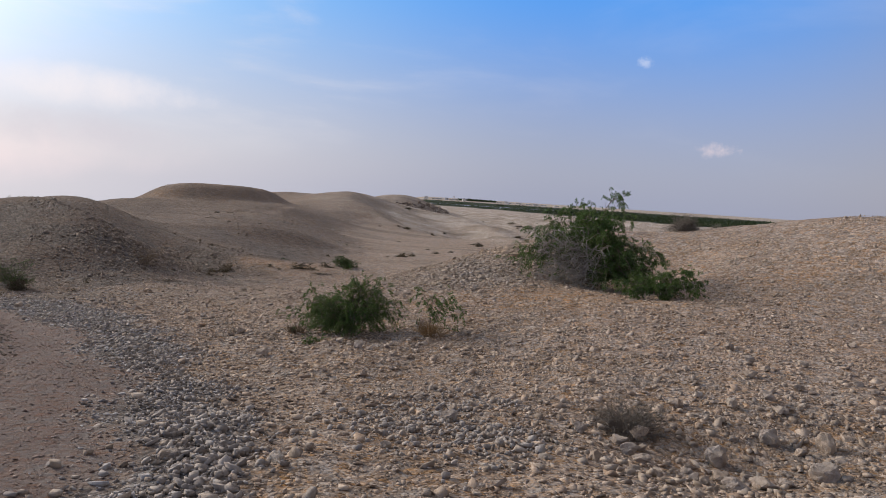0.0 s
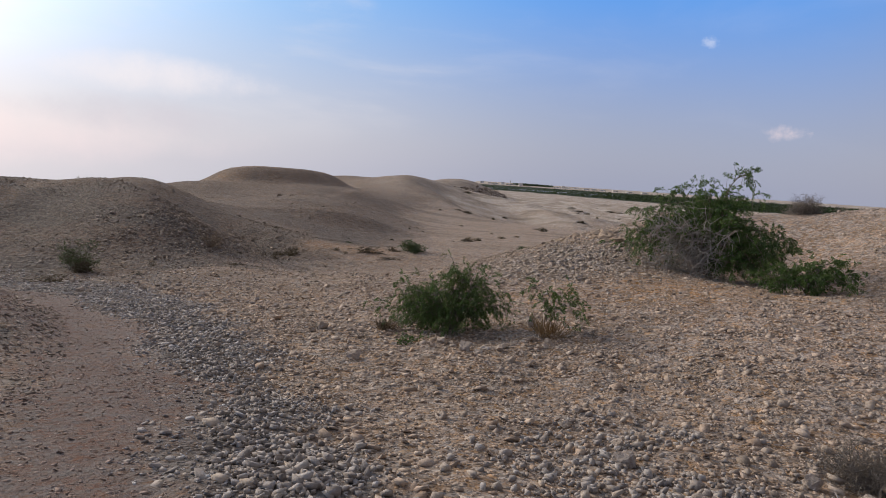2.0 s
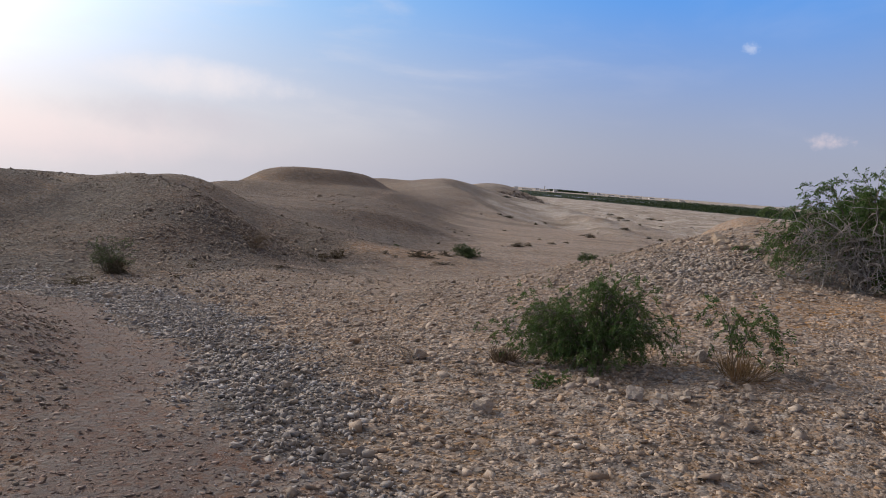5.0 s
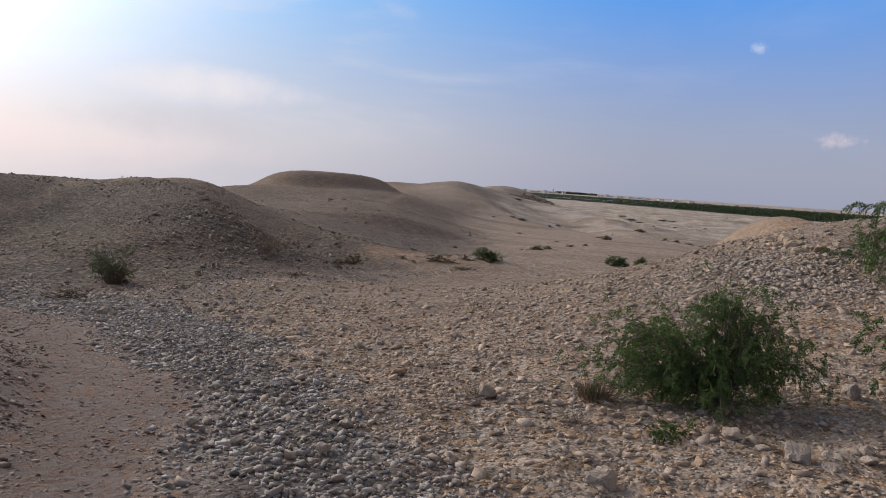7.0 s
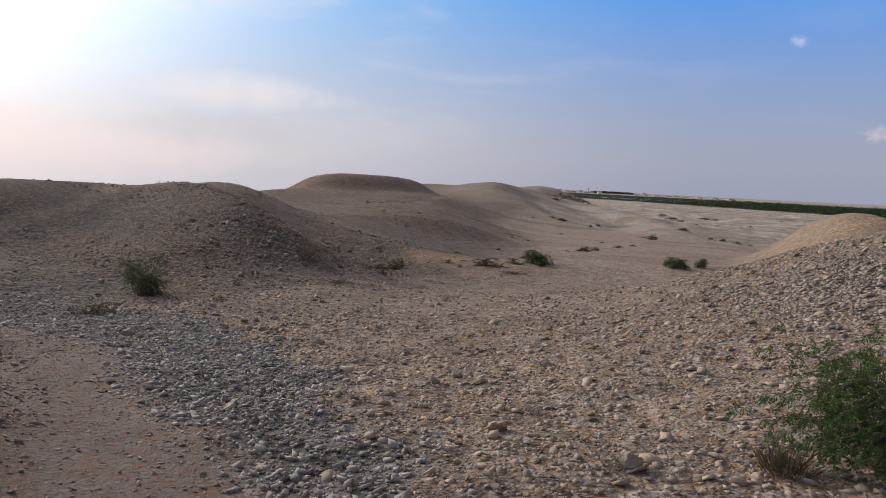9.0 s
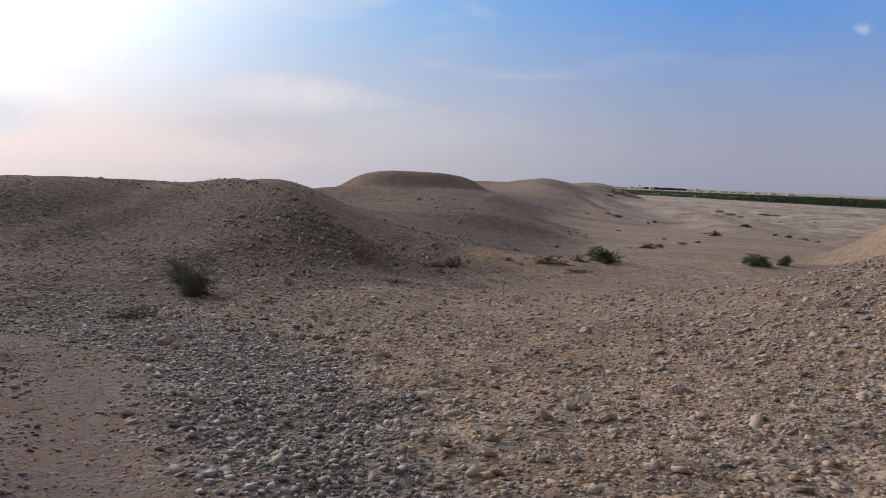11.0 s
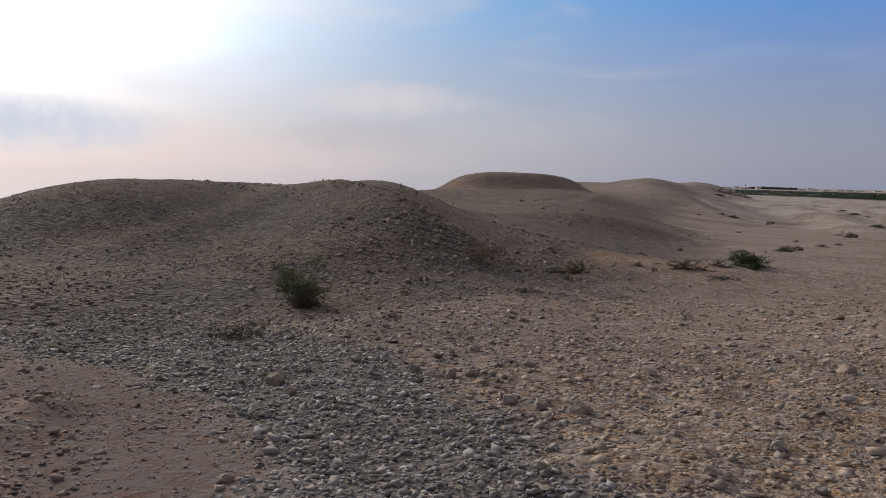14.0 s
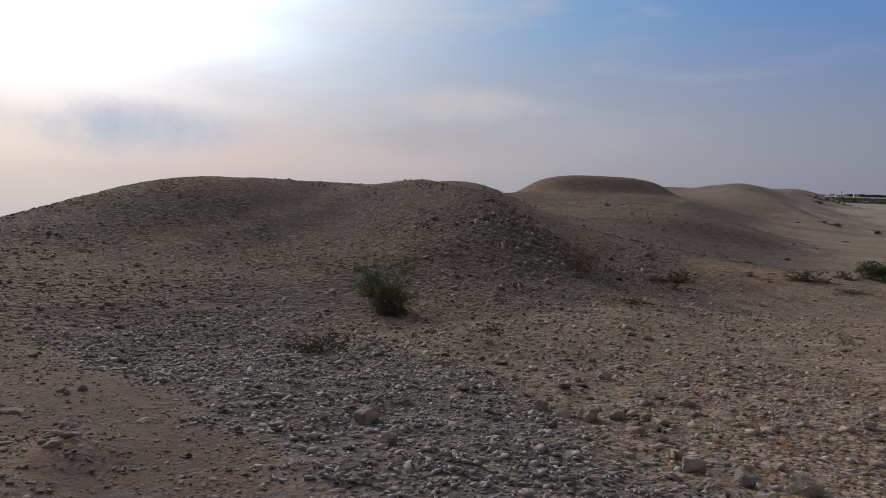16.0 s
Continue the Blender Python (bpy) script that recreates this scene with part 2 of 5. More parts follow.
    way = np.maximum(way, 0.8 * np.exp(-((y - 84.0 - 0.4 * np.sin(x * 0.7)) / 0.9) ** 2) * ramp(x, -33, -28) * (1 - ramp(x, -25, -23.5)))
    scree = scree * (1 - 0.8 * way)
    scree = np.maximum(scree, ramp(edge - x + w - np.interp(y, [10.5, 14.5, 18], [0.0, 2.6, 4.5]), 1.5, 2.4) * (1 - ramp(y, 13.5, 16)) * (0.75 + 0.25 * ramp(y, 8, 9.5)))
    pale = np.maximum(pale, 0.75 * np.exp(-(((x + 7.4) / 3.0) ** 2 + ((y - 24.6) / 1.6) ** 2)) * ramp(w, -0.35, 0.3))
    pale = np.maximum(pale, 0.6 * np.exp(-(((x + 11.5) / 3.5) ** 2 + ((y - 31.0) / 1.5) ** 2)) * ramp(w, -0.4, 0.3))
    pale = np.maximum(pale, 0.8 * ramp(x - 0.25 * (y - 14) + 1.5 * w, 0.0, 4.5) * (1 - ramp(y, 26, 34)) * ramp(y, 8.5, 11))
    hump = np.maximum(np.exp(-(((x + 11.78) / 0.22) ** 2 + ((y - 15.76) / 0.2) ** 2)), np.exp(-(((x + 11.6) / 0.32) ** 2 + ((y - 15.25) / 0.2) ** 2)))
    pale, sand = np.maximum(pale, 0.8 * hump), sand * (1 - 0.8 * hump)
    pale = np.maximum(pale, 0.9 * way)
    pale = pale * (1 - scree)
    patch = np.exp(-(((x + 41.0) / 3.5) ** 2 + ((y - 98.5) / 2.5) ** 2)) * ramp(w, -0.5, 0.3)
    ochre, scree = np.maximum(np.maximum(ochre, 0.14 * mesa), 0.9 * patch), scree * (1 - 0.8 * patch)
    spur = np.exp(-((y - 42.2 - 0.1 * (x + 11) - 0.3 * w) / 1.9) ** 2) * ramp(x, -14, -12) * (1 - ramp(x, -8.5, -6.5)) * ramp(w, -0.75, -0.1)
    ochre, scree = np.maximum(ochre, 0.95 * spur), scree * (1 - 0.95 * spur)
    return sand, grey, ochre, pale, scree


def relief(x, y):
    """Small relief: lumps and ripples of rubble, less of it on the trail."""
    sand = zones(x, y)[0]
    near = np.exp(-((np.hypot(x + 4, y - 10) / 45) ** 2))
    mid = np.exp(-((np.hypot(x + 4, y - 10) / 75) ** 2))
    z = mid * 0.05 * value_noise(x * 0.8, y * 0.8, 21) + near * 0.03 * value_noise(x * 2.1, y * 2.1, 22) + near * 0.016 * value_noise(x * 6.0, y * 6.0, 23)
    far = 0.10 * value_noise(x * 0.25, y * 0.25, 24) * ramp(np.hypot(x + 4, y - 10), 14, 40)
    # low ridges and heaps of rubble over the plain
    r = np.hypot(x + 4, y - 10)
    rough = ramp(r, 75, 120) * (1 - ramp(r, 480, 600)) * ramp(x + 0.05 * y, 2, 22)
    heap = np.maximum(value_noise(x * 0.045, y * 0.075, 25) + 0.5 * value_noise(x * 0.16, y * 0.2, 26), 0.0)
    far = far + rough * (0.85 * heap + 0.4 * value_noise(x * 0.3, y * 0.3, 27) + 0.22 * value_noise(x * 0.8, y * 0.8, 28))
    # pale humps beside the trail
    hump = 0.07 * np.exp(-(((x + 11.78) / 0.25) ** 2 + ((y - 15.76) / 0.22) ** 2)) + 0.09 * np.exp(-(((x + 11.6) / 0.36) ** 2 + ((y - 15.25) / 0.24) ** 2))
    return z * (1 - 0.75 * sand) + far + hump


def land(x, y):
    x, y = np.asarray(x, float), np.asarray(y, float)
    return broad(x, y) + relief(x, y)


def ground_at(x, y):
    return float(land(np.array([x]), np.array([y]))[0])

# ---------------------------------------------------------------- materials


def material(name):
    mat = bpy.data.materials.new(name)
    mat.use_nodes = True
    n = Net(mat.node_tree)
    shade = n.node("ShaderNodeBsdfPrincipled")
    out = n.node("ShaderNodeOutputMaterial")
    n.links.new(shade.outputs[0], out.inputs["Surface"])
    return mat, n, shade


def bumped(n, shade, height, distance, strength=1.0):
    made = n.node("ShaderNodeBump")
    made.inputs["Strength"].default_value, made.inputs["Distance"].default_value = strength, distance
    n.put(height, made.inputs["Height"])
    n.links.new(made.outputs[0], shade.inputs["Normal"])


def ground_material():
    mat, n, shade = material("stony_desert_ground")
    where = n.node("ShaderNodeNewGeometry").outputs["Position"]

    def zone(name):
        made = n.node("ShaderNodeAttribute")
        made.attribute_name = name
        return made.outputs["Fac"]

    wide, middle, fine = n.noise(where, 0.22, 5), n.noise(where, 1.7, 5), n.noise(where, 14.0, 6, 0.65)
    # soil set darker than its stones, painting some shade into the gaps
    colour = n.mix(n.step(wide, 0.35, 0.65), (0.205, 0.147, 0.106), (0.255, 0.186, 0.137))
    colour = n.mix(n.step(middle, 0.4, 0.7), colour, (0.30, 0.226, 0.168))
    colour = n.mix(zone("pale"), colour, n.mix(n.step(middle, 0.3, 0.7), (0.28, 0.206, 0.156), (0.352, 0.267, 0.208)))
    # far flats are whiter; past the green belt the paleness imitates haze
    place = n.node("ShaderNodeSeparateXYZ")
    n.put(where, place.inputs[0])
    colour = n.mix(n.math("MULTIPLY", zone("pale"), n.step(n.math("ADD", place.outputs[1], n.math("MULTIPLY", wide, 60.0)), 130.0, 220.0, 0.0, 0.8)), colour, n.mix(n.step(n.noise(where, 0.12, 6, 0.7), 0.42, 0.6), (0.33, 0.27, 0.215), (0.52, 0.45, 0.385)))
    streak = n.node("ShaderNodeMapping")
    n.put(where, streak.inputs["Vector"])
    streak.inputs["Scale"].default_value = (0.05, 0.16, 0.2)
    colour = n.mix(n.math("MULTIPLY", zone("pale"), n.step(n.noise(streak.outputs[0], 1.0, 6, 0.6), 0.5, 0.64, 0.0, 0.75)), colour, (0.215, 0.165, 0.12))
    colour = n.mix(zone("ochre"), colour, n.mix(middle, (0.29, 0.178, 0.102), (0.345, 0.226, 0.14)))
    # bed under the grey gravel, darkened to stand for shade between stones
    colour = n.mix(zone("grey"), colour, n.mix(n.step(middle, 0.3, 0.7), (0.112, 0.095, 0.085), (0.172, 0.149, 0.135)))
    colour = n.mix(zone("sand"), colour, n.mix(n.step(wide, 0.3, 0.7), (0.151, 0.109, 0.093), (0.188, 0.138, 0.119)))
    colour = n.mix(zone("scree"), colour, n.mix(n.step(middle, 0.3, 0.7), n.mix(n.step(wide, 0.42, 0.6), (0.096, 0.077, 0.066), (0.130, 0.088, 0.066)), n.mix(n.step(wide, 0.42, 0.6), (0.140, 0.117, 0.104), (0.160, 0.116, 0.090))))
    colour = n.mix(zone("grove"), colour, (0.032, 0.044, 0.02))
    # pebbles in three sizes, each with a tone of its own
    tame = n.math("SUBTRACT", 1.0, n.math("MULTIPLY", zone("sand"), 0.9))
    height = n.math("MULTIPLY", fine, n.math("ADD", 0.25, n.math("MULTIPLY", zone("sand"), 0.7)))
    for scale, weight in ((6.5, 0.42), (15.0, 0.7), (34.0, 0.4)):
        cell = n.cells(where, scale)
        tone = n.node("ShaderNodeSeparateColor")
        n.put(cell.outputs["Color"], tone.inputs[0])
        amount = n.math("MULTIPLY", n.math("SUBTRACT", tone.outputs[0], 0.5), n.math("MULTIPLY", tame, 0.85 * weight))
        scaled = n.node("ShaderNodeHueSaturation")
        n.put(colour, scaled.inputs["Color"])
        n.put(n.math("ADD", 1.0, amount), scaled.inputs["Value"])
        n.put(n.math("ADD", 1.0, n.math("MULTIPLY", n.math("SUBTRACT", tone.outputs[1], 0.6), 0.5)), scaled.inputs["Saturation"])
        colour = scaled.outputs[0]
        round_top = n.math("SUBTRACT", 1.0, n.math("MULTIPLY", cell.outputs["Distance"], 1.2))
        lift = n.math("MULTIPLY", round_top, n.math("MULTIPLY", tame, weight))
        height = n.math("ADD", height, n.math("MULTIPLY", lift, n.step(tone.outputs[2], 0.2, 0.9)))
    coarse = n.cells(where, 7.5)
    lump = n.node("ShaderNodeSeparateColor")
    n.put(coarse.outputs["Color"], lump.inputs[0])
    colour = n.mix(n.math("MULTIPLY", zone("scree"), n.step(lump.outputs[0], 0.55, 0.95, 0.0, 0.55)), colour, (0.22, 0.185, 0.16))
    colour = n.mix(n.math("MULTIPLY", zone("scree"), n.step(lump.outputs[1], 0.6, 0.95, 0.0, 0.6)), colour, (0.075, 0.062, 0.055))
    height = n.math("ADD", height, n.math("MULTIPLY", n.math("SUBTRACT", 1.0, coarse.outputs["Distance"]), n.math("MULTIPLY", zone("scree"), n.math("MULTIPLY", lump.outputs[2], 2.6))))
    n.put(colour, shade.inputs["Base Color"])
    shade.inputs["Roughness"].default_value = 0.95
    shade.inputs["Specular IOR Level"].default_value = 0.15
    bumped(n, shade, height, 0.055, 1.0)
    return mat


def stone_material(name, tones, island=True, grain=40.0, dust=1.0):
    """Rough stone: each piece takes its tone between those given, with dust and grain."""
    mat, n, shade = material(name)
    if island:
        chance = n.node("ShaderNodeNewGeometry").outputs["Random Per Island"]
    else:
        chance = n.node("ShaderNodeObjectInfo").outputs["Random"]
    where = n.node("ShaderNodeNewGeometry").outputs["Position"]
    ramp_node = n.node("ShaderNodeValToRGB")
    n.put(chance, ramp_node.inputs[0])
    bar = ramp_node.color_ramp
    while len(bar.elements) < len(tones):
        bar.elements.new(0.5)
    for k, tone in enumerate(tones):
        bar.elements[k].position, bar.elements[k].color = k / (len(tones) - 1), (*tone, 1)
    fine, blotch = n.noise(where, grain, 6, 0.75), n.noise(where, grain / 5, 4)
    colour = n.mix(n.step(blotch, 0.45, 0.75, 0.0, dust), ramp_node.outputs[0], (0.42, 0.35, 0.29))
    if not island:
        colour = n.mix(n.step(n.noise(where, 9.0, 5, 0.65), 0.48, 0.62, 0.0, 0.4), colour, (0.24, 0.185, 0.14))
    colour = n.mix(n.step(fine, 0.5, 0.72, 0.0, 0.45), colour, (0.14, 0.12, 0.105))
    n.put(colour, shade.inputs["Base Color"])
    shade.inputs["Roughness"].default_value = 0.9
    shade.inputs["Specular IOR Level"].default_value = 0.2
    bumped(n, shade, n.math("ADD", n.noise(where, grain * 3.0, 4, 0.7), n.math("MULTIPLY", fine, 0.6)), 0.008 if island else 0.016, 0.6 if island else 0.8)
    return mat


GROUND = ground_material()
GREY_STONE = stone_material("grey_limestone_rubble", [(0.145, 0.134, 0.135), (0.25, 0.235, 0.238), (0.345, 0.328, 0.33), (0.215, 0.194, 0.188), (0.43, 0.413, 0.412)])
TAN_STONE = stone_material("tan_limestone_rubble", [(0.230, 0.164, 0.119), (0.36, 0.272, 0.208), (0.43, 0.334, 0.262), (0.285, 0.229, 0.190), (0.49, 0.398, 0.325)])
HILL_STONE = stone_material("weathered_hill_scree", [(0.23, 0.178, 0.138), (0.36, 0.287, 0.226), (0.45, 0.366, 0.292), (0.30, 0.251, 0.21)], True, 40.0, 0.6)
PALE_STONE = stone_material("pale_plain_rubble", [(0.30, 0.25, 0.21), (0.42, 0.37, 0.32), (0.55, 0.50, 0.45)])
COARSE_STONE = stone_material("coarse_limestone", [(0.20, 0.160, 0.128), (0.29, 0.238, 0.195), (0.37, 0.315, 0.268), (0.25, 0.216, 0.19)], True, 28.0)
MOUND_STONE = stone_material("grey_brown_scree", [(0.128, 0.102, 0.085), (0.180, 0.144, 0.120), (0.245, 0.200, 0.170), (0.155, 0.130, 0.113)], True, 40.0, 0.3)
FLAT_STONE = stone_material("grey_brown_strewn_stone", [(0.14, 0.117, 0.10), (0.23, 0.195, 0.165), (0.31, 0.265, 0.225), (0.19, 0.17, 0.155)], True, 34.0, 0.4)
TRAIL_STONE = stone_material("trodden_sandy_chips", [(0.165, 0.122, 0.104), (0.225, 0.168, 0.146), (0.285, 0.22, 0.192)], True, 40.0, 0.3)
COBBLE = stone_material("light_grey_cobble", [(0.185, 0.163, 0.152), (0.265, 0.241, 0.228), (0.345, 0.318, 0.302), (0.25, 0.215, 0.19)], True, 30.0, 0.5)
ROCK = stone_material("weathered_limestone", [(0.29, 0.233, 0.188), (0.365, 0.303, 0.252), (0.285, 0.25, 0.229), (0.46, 0.40, 0.342)], False, 24.0)

# ---------------------------------------------------------------- the ground, one sheet to the horizon


def smooth_link(name, verts, faces, mat, shade=True):
    mesh = bpy.data.meshes.new(name)
    mesh.from_pydata(verts, [], faces)
    mesh.materials.append(mat)
    if shade:
        mesh.polygons.foreach_set("use_smooth", [True] * len(mesh.polygons))
    return mesh


def grove_at(x, y):
    """Where the green belt stands, beyond the pale flats."""
    r, az = np.hypot(x, y), np.degrees(np.arctan2(x, y))
    front = np.interp(az, [-40, -6, 2, 12, 22, 60], [820, 780, 720, 600, 520, 470]) + 18 * value_noise(az * 0.9, az * 0 + 3.3, 31)
    return ramp(r, front - 6, front + 6) * (1 - ramp(r, 1500, 1650)) * ramp(az, -9, -5) * (1 - ramp(az, 58, 62))


def make_ground():
    centre = (-4.0, 8.0)
    turn = np.radians(np.concatenate([np.arange(-76, 44, 0.4), np.arange(44, 284, 3.0)]))
    rings = np.concatenate([np.arange(0.25, 6.0, 0.1), np.geomspace(6.0, 60, 140), np.geomspace(60, 520, 230)[1:], np.geomspace(520, 4600, 70)[1:]])
    tt, rr = np.meshgrid(turn, rings)
    x, y = centre[0] + rr * np.sin(tt), centre[1] + rr * np.cos(tt)
    z = land(x, y)
    m, k = x.shape
    verts = np.concatenate([np.stack([x.ravel(), y.ravel(), z.ravel()], 1), [[centre[0], centre[1], ground_at(*centre)]]])
    a = (np.arange(m - 1)[:, None] * k + np.arange(k)[None, :]).ravel()
    b = (np.arange(m - 1)[:, None] * k + (np.arange(k)[None, :] + 1) % k).ravel()
    quads = np.stack([a, a + k, b + k, b], 1)
    mesh = bpy.data.meshes.new("ground")
    fan = [(m * k, i, (i + 1) % k) for i in range(k)]
    mesh.vertices.add(len(verts))
    mesh.vertices.foreach_set("co", verts.ravel())
    loops = np.concatenate([quads.ravel(), np.array(fan).ravel()])
    starts = np.concatenate([np.arange(len(quads)) * 4, len(quads) * 4 + np.arange(len(fan)) * 3])
    mesh.loops.add(len(loops))
    mesh.loops.foreach_set("vertex_index", loops)
    mesh.polygons.add(len(starts))
    mesh.polygons.foreach_set("loop_start", starts)
    mesh.update(calc_edges=True)
    mesh.validate()
    mesh.polygons.foreach_set("use_smooth", [True] * len(mesh.polygons))
    mesh.materials.append(GROUND)
    px, py = verts[:, 0], verts[:, 1]
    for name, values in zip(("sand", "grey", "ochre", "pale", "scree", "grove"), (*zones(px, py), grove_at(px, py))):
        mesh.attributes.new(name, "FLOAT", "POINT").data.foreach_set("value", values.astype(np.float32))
    return tagged(new("ground", mesh), "stony tan desert ground with a sandy trail and grey gravel", "ground", kind="structure")


make_ground()

# ---------------------------------------------------------------- rubble and rocks


def stone_shapes(count, seed, flat=0.65, corners=7):
    """Angular broken stones of unit size as (verts, faces): split blocks and shards."""
    rng = np.random.default_rng(seed)
    made = []
    for k in range(count):
        bm = bmesh.new()
        slab = rng.uniform(0.6, 1.0)
        # a block with skewed sides and broken corners
        points = np.array([(a, b, c) for a in (-1, 1) for b in (-1, 1) for c in (-1, 1)], float)
        points = points * rng.uniform(0.36, 0.6, (8, 1)) + rng.normal(0, 0.12, (8, 3))
        points = points[rng.permutation(8)[:rng.integers(6, 9)]]
        if corners > 7:
            points = np.concatenate([points, rng.normal(size=(corners - 7, 3)) * 0.42])
        for p in points:
            bm.verts.new((p[0], p[1] * slab, p[2] * flat))
        got = bmesh.ops.convex_hull(bm, input=bm.verts)
        bmesh.ops.delete(bm, geom=[v for v in got["geom_interior"] if isinstance(v, bmesh.types.BMVert)], context="VERTS")
        bmesh.ops.recalc_face_normals(bm, faces=bm.faces)
        bm.verts.ensure_lookup_table()
        bm.verts.index_update()
        made.append((np.array([v.co for v in bm.verts]), np.array([[v.index for v in f.verts] for f in bm.faces])))
        bm.free()
    return made


def scatter(name, label, mat, x, y, size, seed, sink=0.25, flat=0.5, corners=6):
    """One heap of loose stones: a stone of each size at each place."""
    rng = np.random.default_rng(seed)
    shapes = stone_shapes(30, seed, flat, corners)
    z = land(x, y)
    # the lie of the land, so that stones rest flat on slopes
    gx, gy = (broad(x + 0.3, y) - broad(x - 0.3, y)) / 0.6, (broad(x, y + 0.3) - broad(x, y - 0.3)) / 0.6
    pick = rng.integers(0, len(shapes), len(x))
    all_v, all_f, base = [], [], 0
    for k, (v, f) in enumerate(shapes):
        chosen = np.nonzero(pick == k)[0]
        if not len(chosen):
            continue
        c = len(chosen)
        turn, tip = rng.uniform(0, 2 * np.pi, c), rng.normal(0, 0.27, (c, 2))
        scale = size[chosen][:, None] * rng.uniform(0.8, 1.2, (c, 3))
        p = v[None] * scale[:, None, :]
        p[:, :, 2] += p[:, :, 0] * tip[:, 0:1] + p[:, :, 1] * tip[:, 1:2]
        co, si = np.cos(turn)[:, None], np.sin(turn)[:, None]
        px, py = p[:, :, 0] * co - p[:, :, 1] * si, p[:, :, 0] * si + p[:, :, 1] * co
        pz = p[:, :, 2] + px * gx[chosen][:, None] + py * gy[chosen][:, None] + (z[chosen] + size[chosen] * flat * (0.55 - sink))[:, None]
        px, py = px + x[chosen][:, None], py + y[chosen][:, None]
        all_v.append(np.stack([px, py, pz], 2).reshape(-1, 3))
        all_f.append((f[None] + (np.arange(c) * len(v))[:, None, None] + base).reshape(-1, 3))
        base += c * len(v)
    verts, faces = np.concatenate(all_v), np.concatenate(all_f)
    mesh = bpy.data.meshes.new(name)
    mesh.vertices.add(len(verts))
    mesh.vertices.foreach_set("co", verts.ravel())
    mesh.loops.add(faces.size)
    mesh.loops.foreach_set("vertex_index", faces.ravel())
    mesh.polygons.add(len(faces))
    mesh.polygons.foreach_set("loop_start", np.arange(len(faces)) * 3)
    mesh.update(calc_edges=True)
    mesh.materials.append(mat)
    return tagged(new(name, mesh), label, "gravel", kind="stuff")


def thrown(rng, count, x0, x1, y0, y1):
    return rng.uniform(x0, x1, count), rng.uniform(y0, y1, count)


def lay_rubble():
    rng = np.random.default_rng(5)
    # the grey strip beside the trail
    x, y = thrown(rng, 360000, -19, 2, 1, 24)
    sand, grey, ochre, pale, scree = zones(x, y)
    strip = (x > trail_edge(y) - 0.6)
    clump = 0.5 + 0.5 * value_noise(x * 1.3, y * 1.3, 41)
    keep = (rng.random(len(x)) < grey * strip * (0.35 + 0.65 * clump) * np.interp(y, [0, 16, 24], [1.0, 0.9, 0.5]))
    x, y = x[keep], y[keep]
    size = np.clip(rng.lognormal(0, 0.42, len(x)) * np.where(rng.random(len(x)) < 0.55, 0.029, 0.0145), 0.008, 0.085)
    scatter("grey_gravel", "loose grey limestone gravel in a strip beside the trail", GREY_STONE, x, y, size, 1, 0.25, 0.38, 7)
    # tan rubble over the open ground right of the strip
    x, y = thrown(rng, 138000, -9.5, 8, 2.5, 22.5)
    sand, grey, ochre, pale, scree = zones(x, y)
    right = x > gravel_edge(y) - 0.5
    clump = 0.5 + 0.5 * value_noise(x * 0.9, y * 0.9, 42)
    keep = (rng.random(len(x)) < right * (1 - grey) * (1 - 0.95 * ochre) * (0.45 + 0.55 * clump ** 1.5) * np.interp(np.hypot(x + 4, y - 9), [0, 9, 20], [1.0, 0.8, 0.4]))
    x, y = x[keep], y[keep]
    size = np.clip(rng.lognormal(math.log(0.0205), 0.6, len(x)), 0.008, 0.12)
    scatter("tan_gravel", "loose tan limestone chips over the open ground", TAN_STONE, x, y, size, 2, 0.3, 0.34)
    # few chips on the trail and the bank beside it
    x, y = thrown(rng, 12000, -19, 0, 2, 20)
    keep = (x < trail_edge(y) + 0.3) & (rng.random(len(x)) < 0.05 + 0.6 * (x < trail_edge(y) - 1.5))
    x, y = x[keep], y[keep]
    size = np.clip(rng.lognormal(0, 0.5, len(x)) * np.where(x < trail_edge(y) - 1.5, 0.021, 0.014), 0.008, 0.07)
    scatter("trail_chips", "scattered stone chips on the sandy trail and its bank", TRAIL_STONE, x, y, size, 3)
    # grit and half-buried chips of the trail's own colour
    x, y = thrown(rng, 125000, -18, 0, 2, 19)
    keep = (zones(x, y)[0] > 0.3) & (rng.random(len(x)) < 0.4 + 0.6 * ramp(value_noise(x * 1.1, y * 1.1, 48), -0.5, 0.6))
    x, y = x[keep], y[keep]
    scatter("trail_grit", "half-buried sandy chips trodden into the trail", TRAIL_STONE, x, y, np.clip(rng.lognormal(math.log(0.0155), 0.5, len(x)), 0.006, 0.045), 11, 0.42, 0.2, 6)
    # cobbles packed low in the strip and in a patch before the bushes
    x, y = thrown(rng, 84000, -9, 4, 2.5, 16)
    sand, grey, ochre, pale, scree = zones(x, y)
    patch = np.exp(-((((x - 0.3) / 1.05) ** 2 + ((y - 7.8) / 1.7) ** 2) ** 1.5)) * ramp(value_noise(x * 1.2, y * 1.2, 49), -0.6, 0.3)
    core = ramp(x - trail_edge(y), 0.1, 0.7) * grey * np.interp(y, [3, 8, 16], [1.0, 0.75, 0.12])
    keep = rng.random(len(x)) < np.maximum(0.45 * patch, 0.92 * core * (0.5 + 0.5 * ramp(value_noise(x * 1.5, y * 1.5, 50), -0.5, 0.5)))
    x, y = x[keep], y[keep]
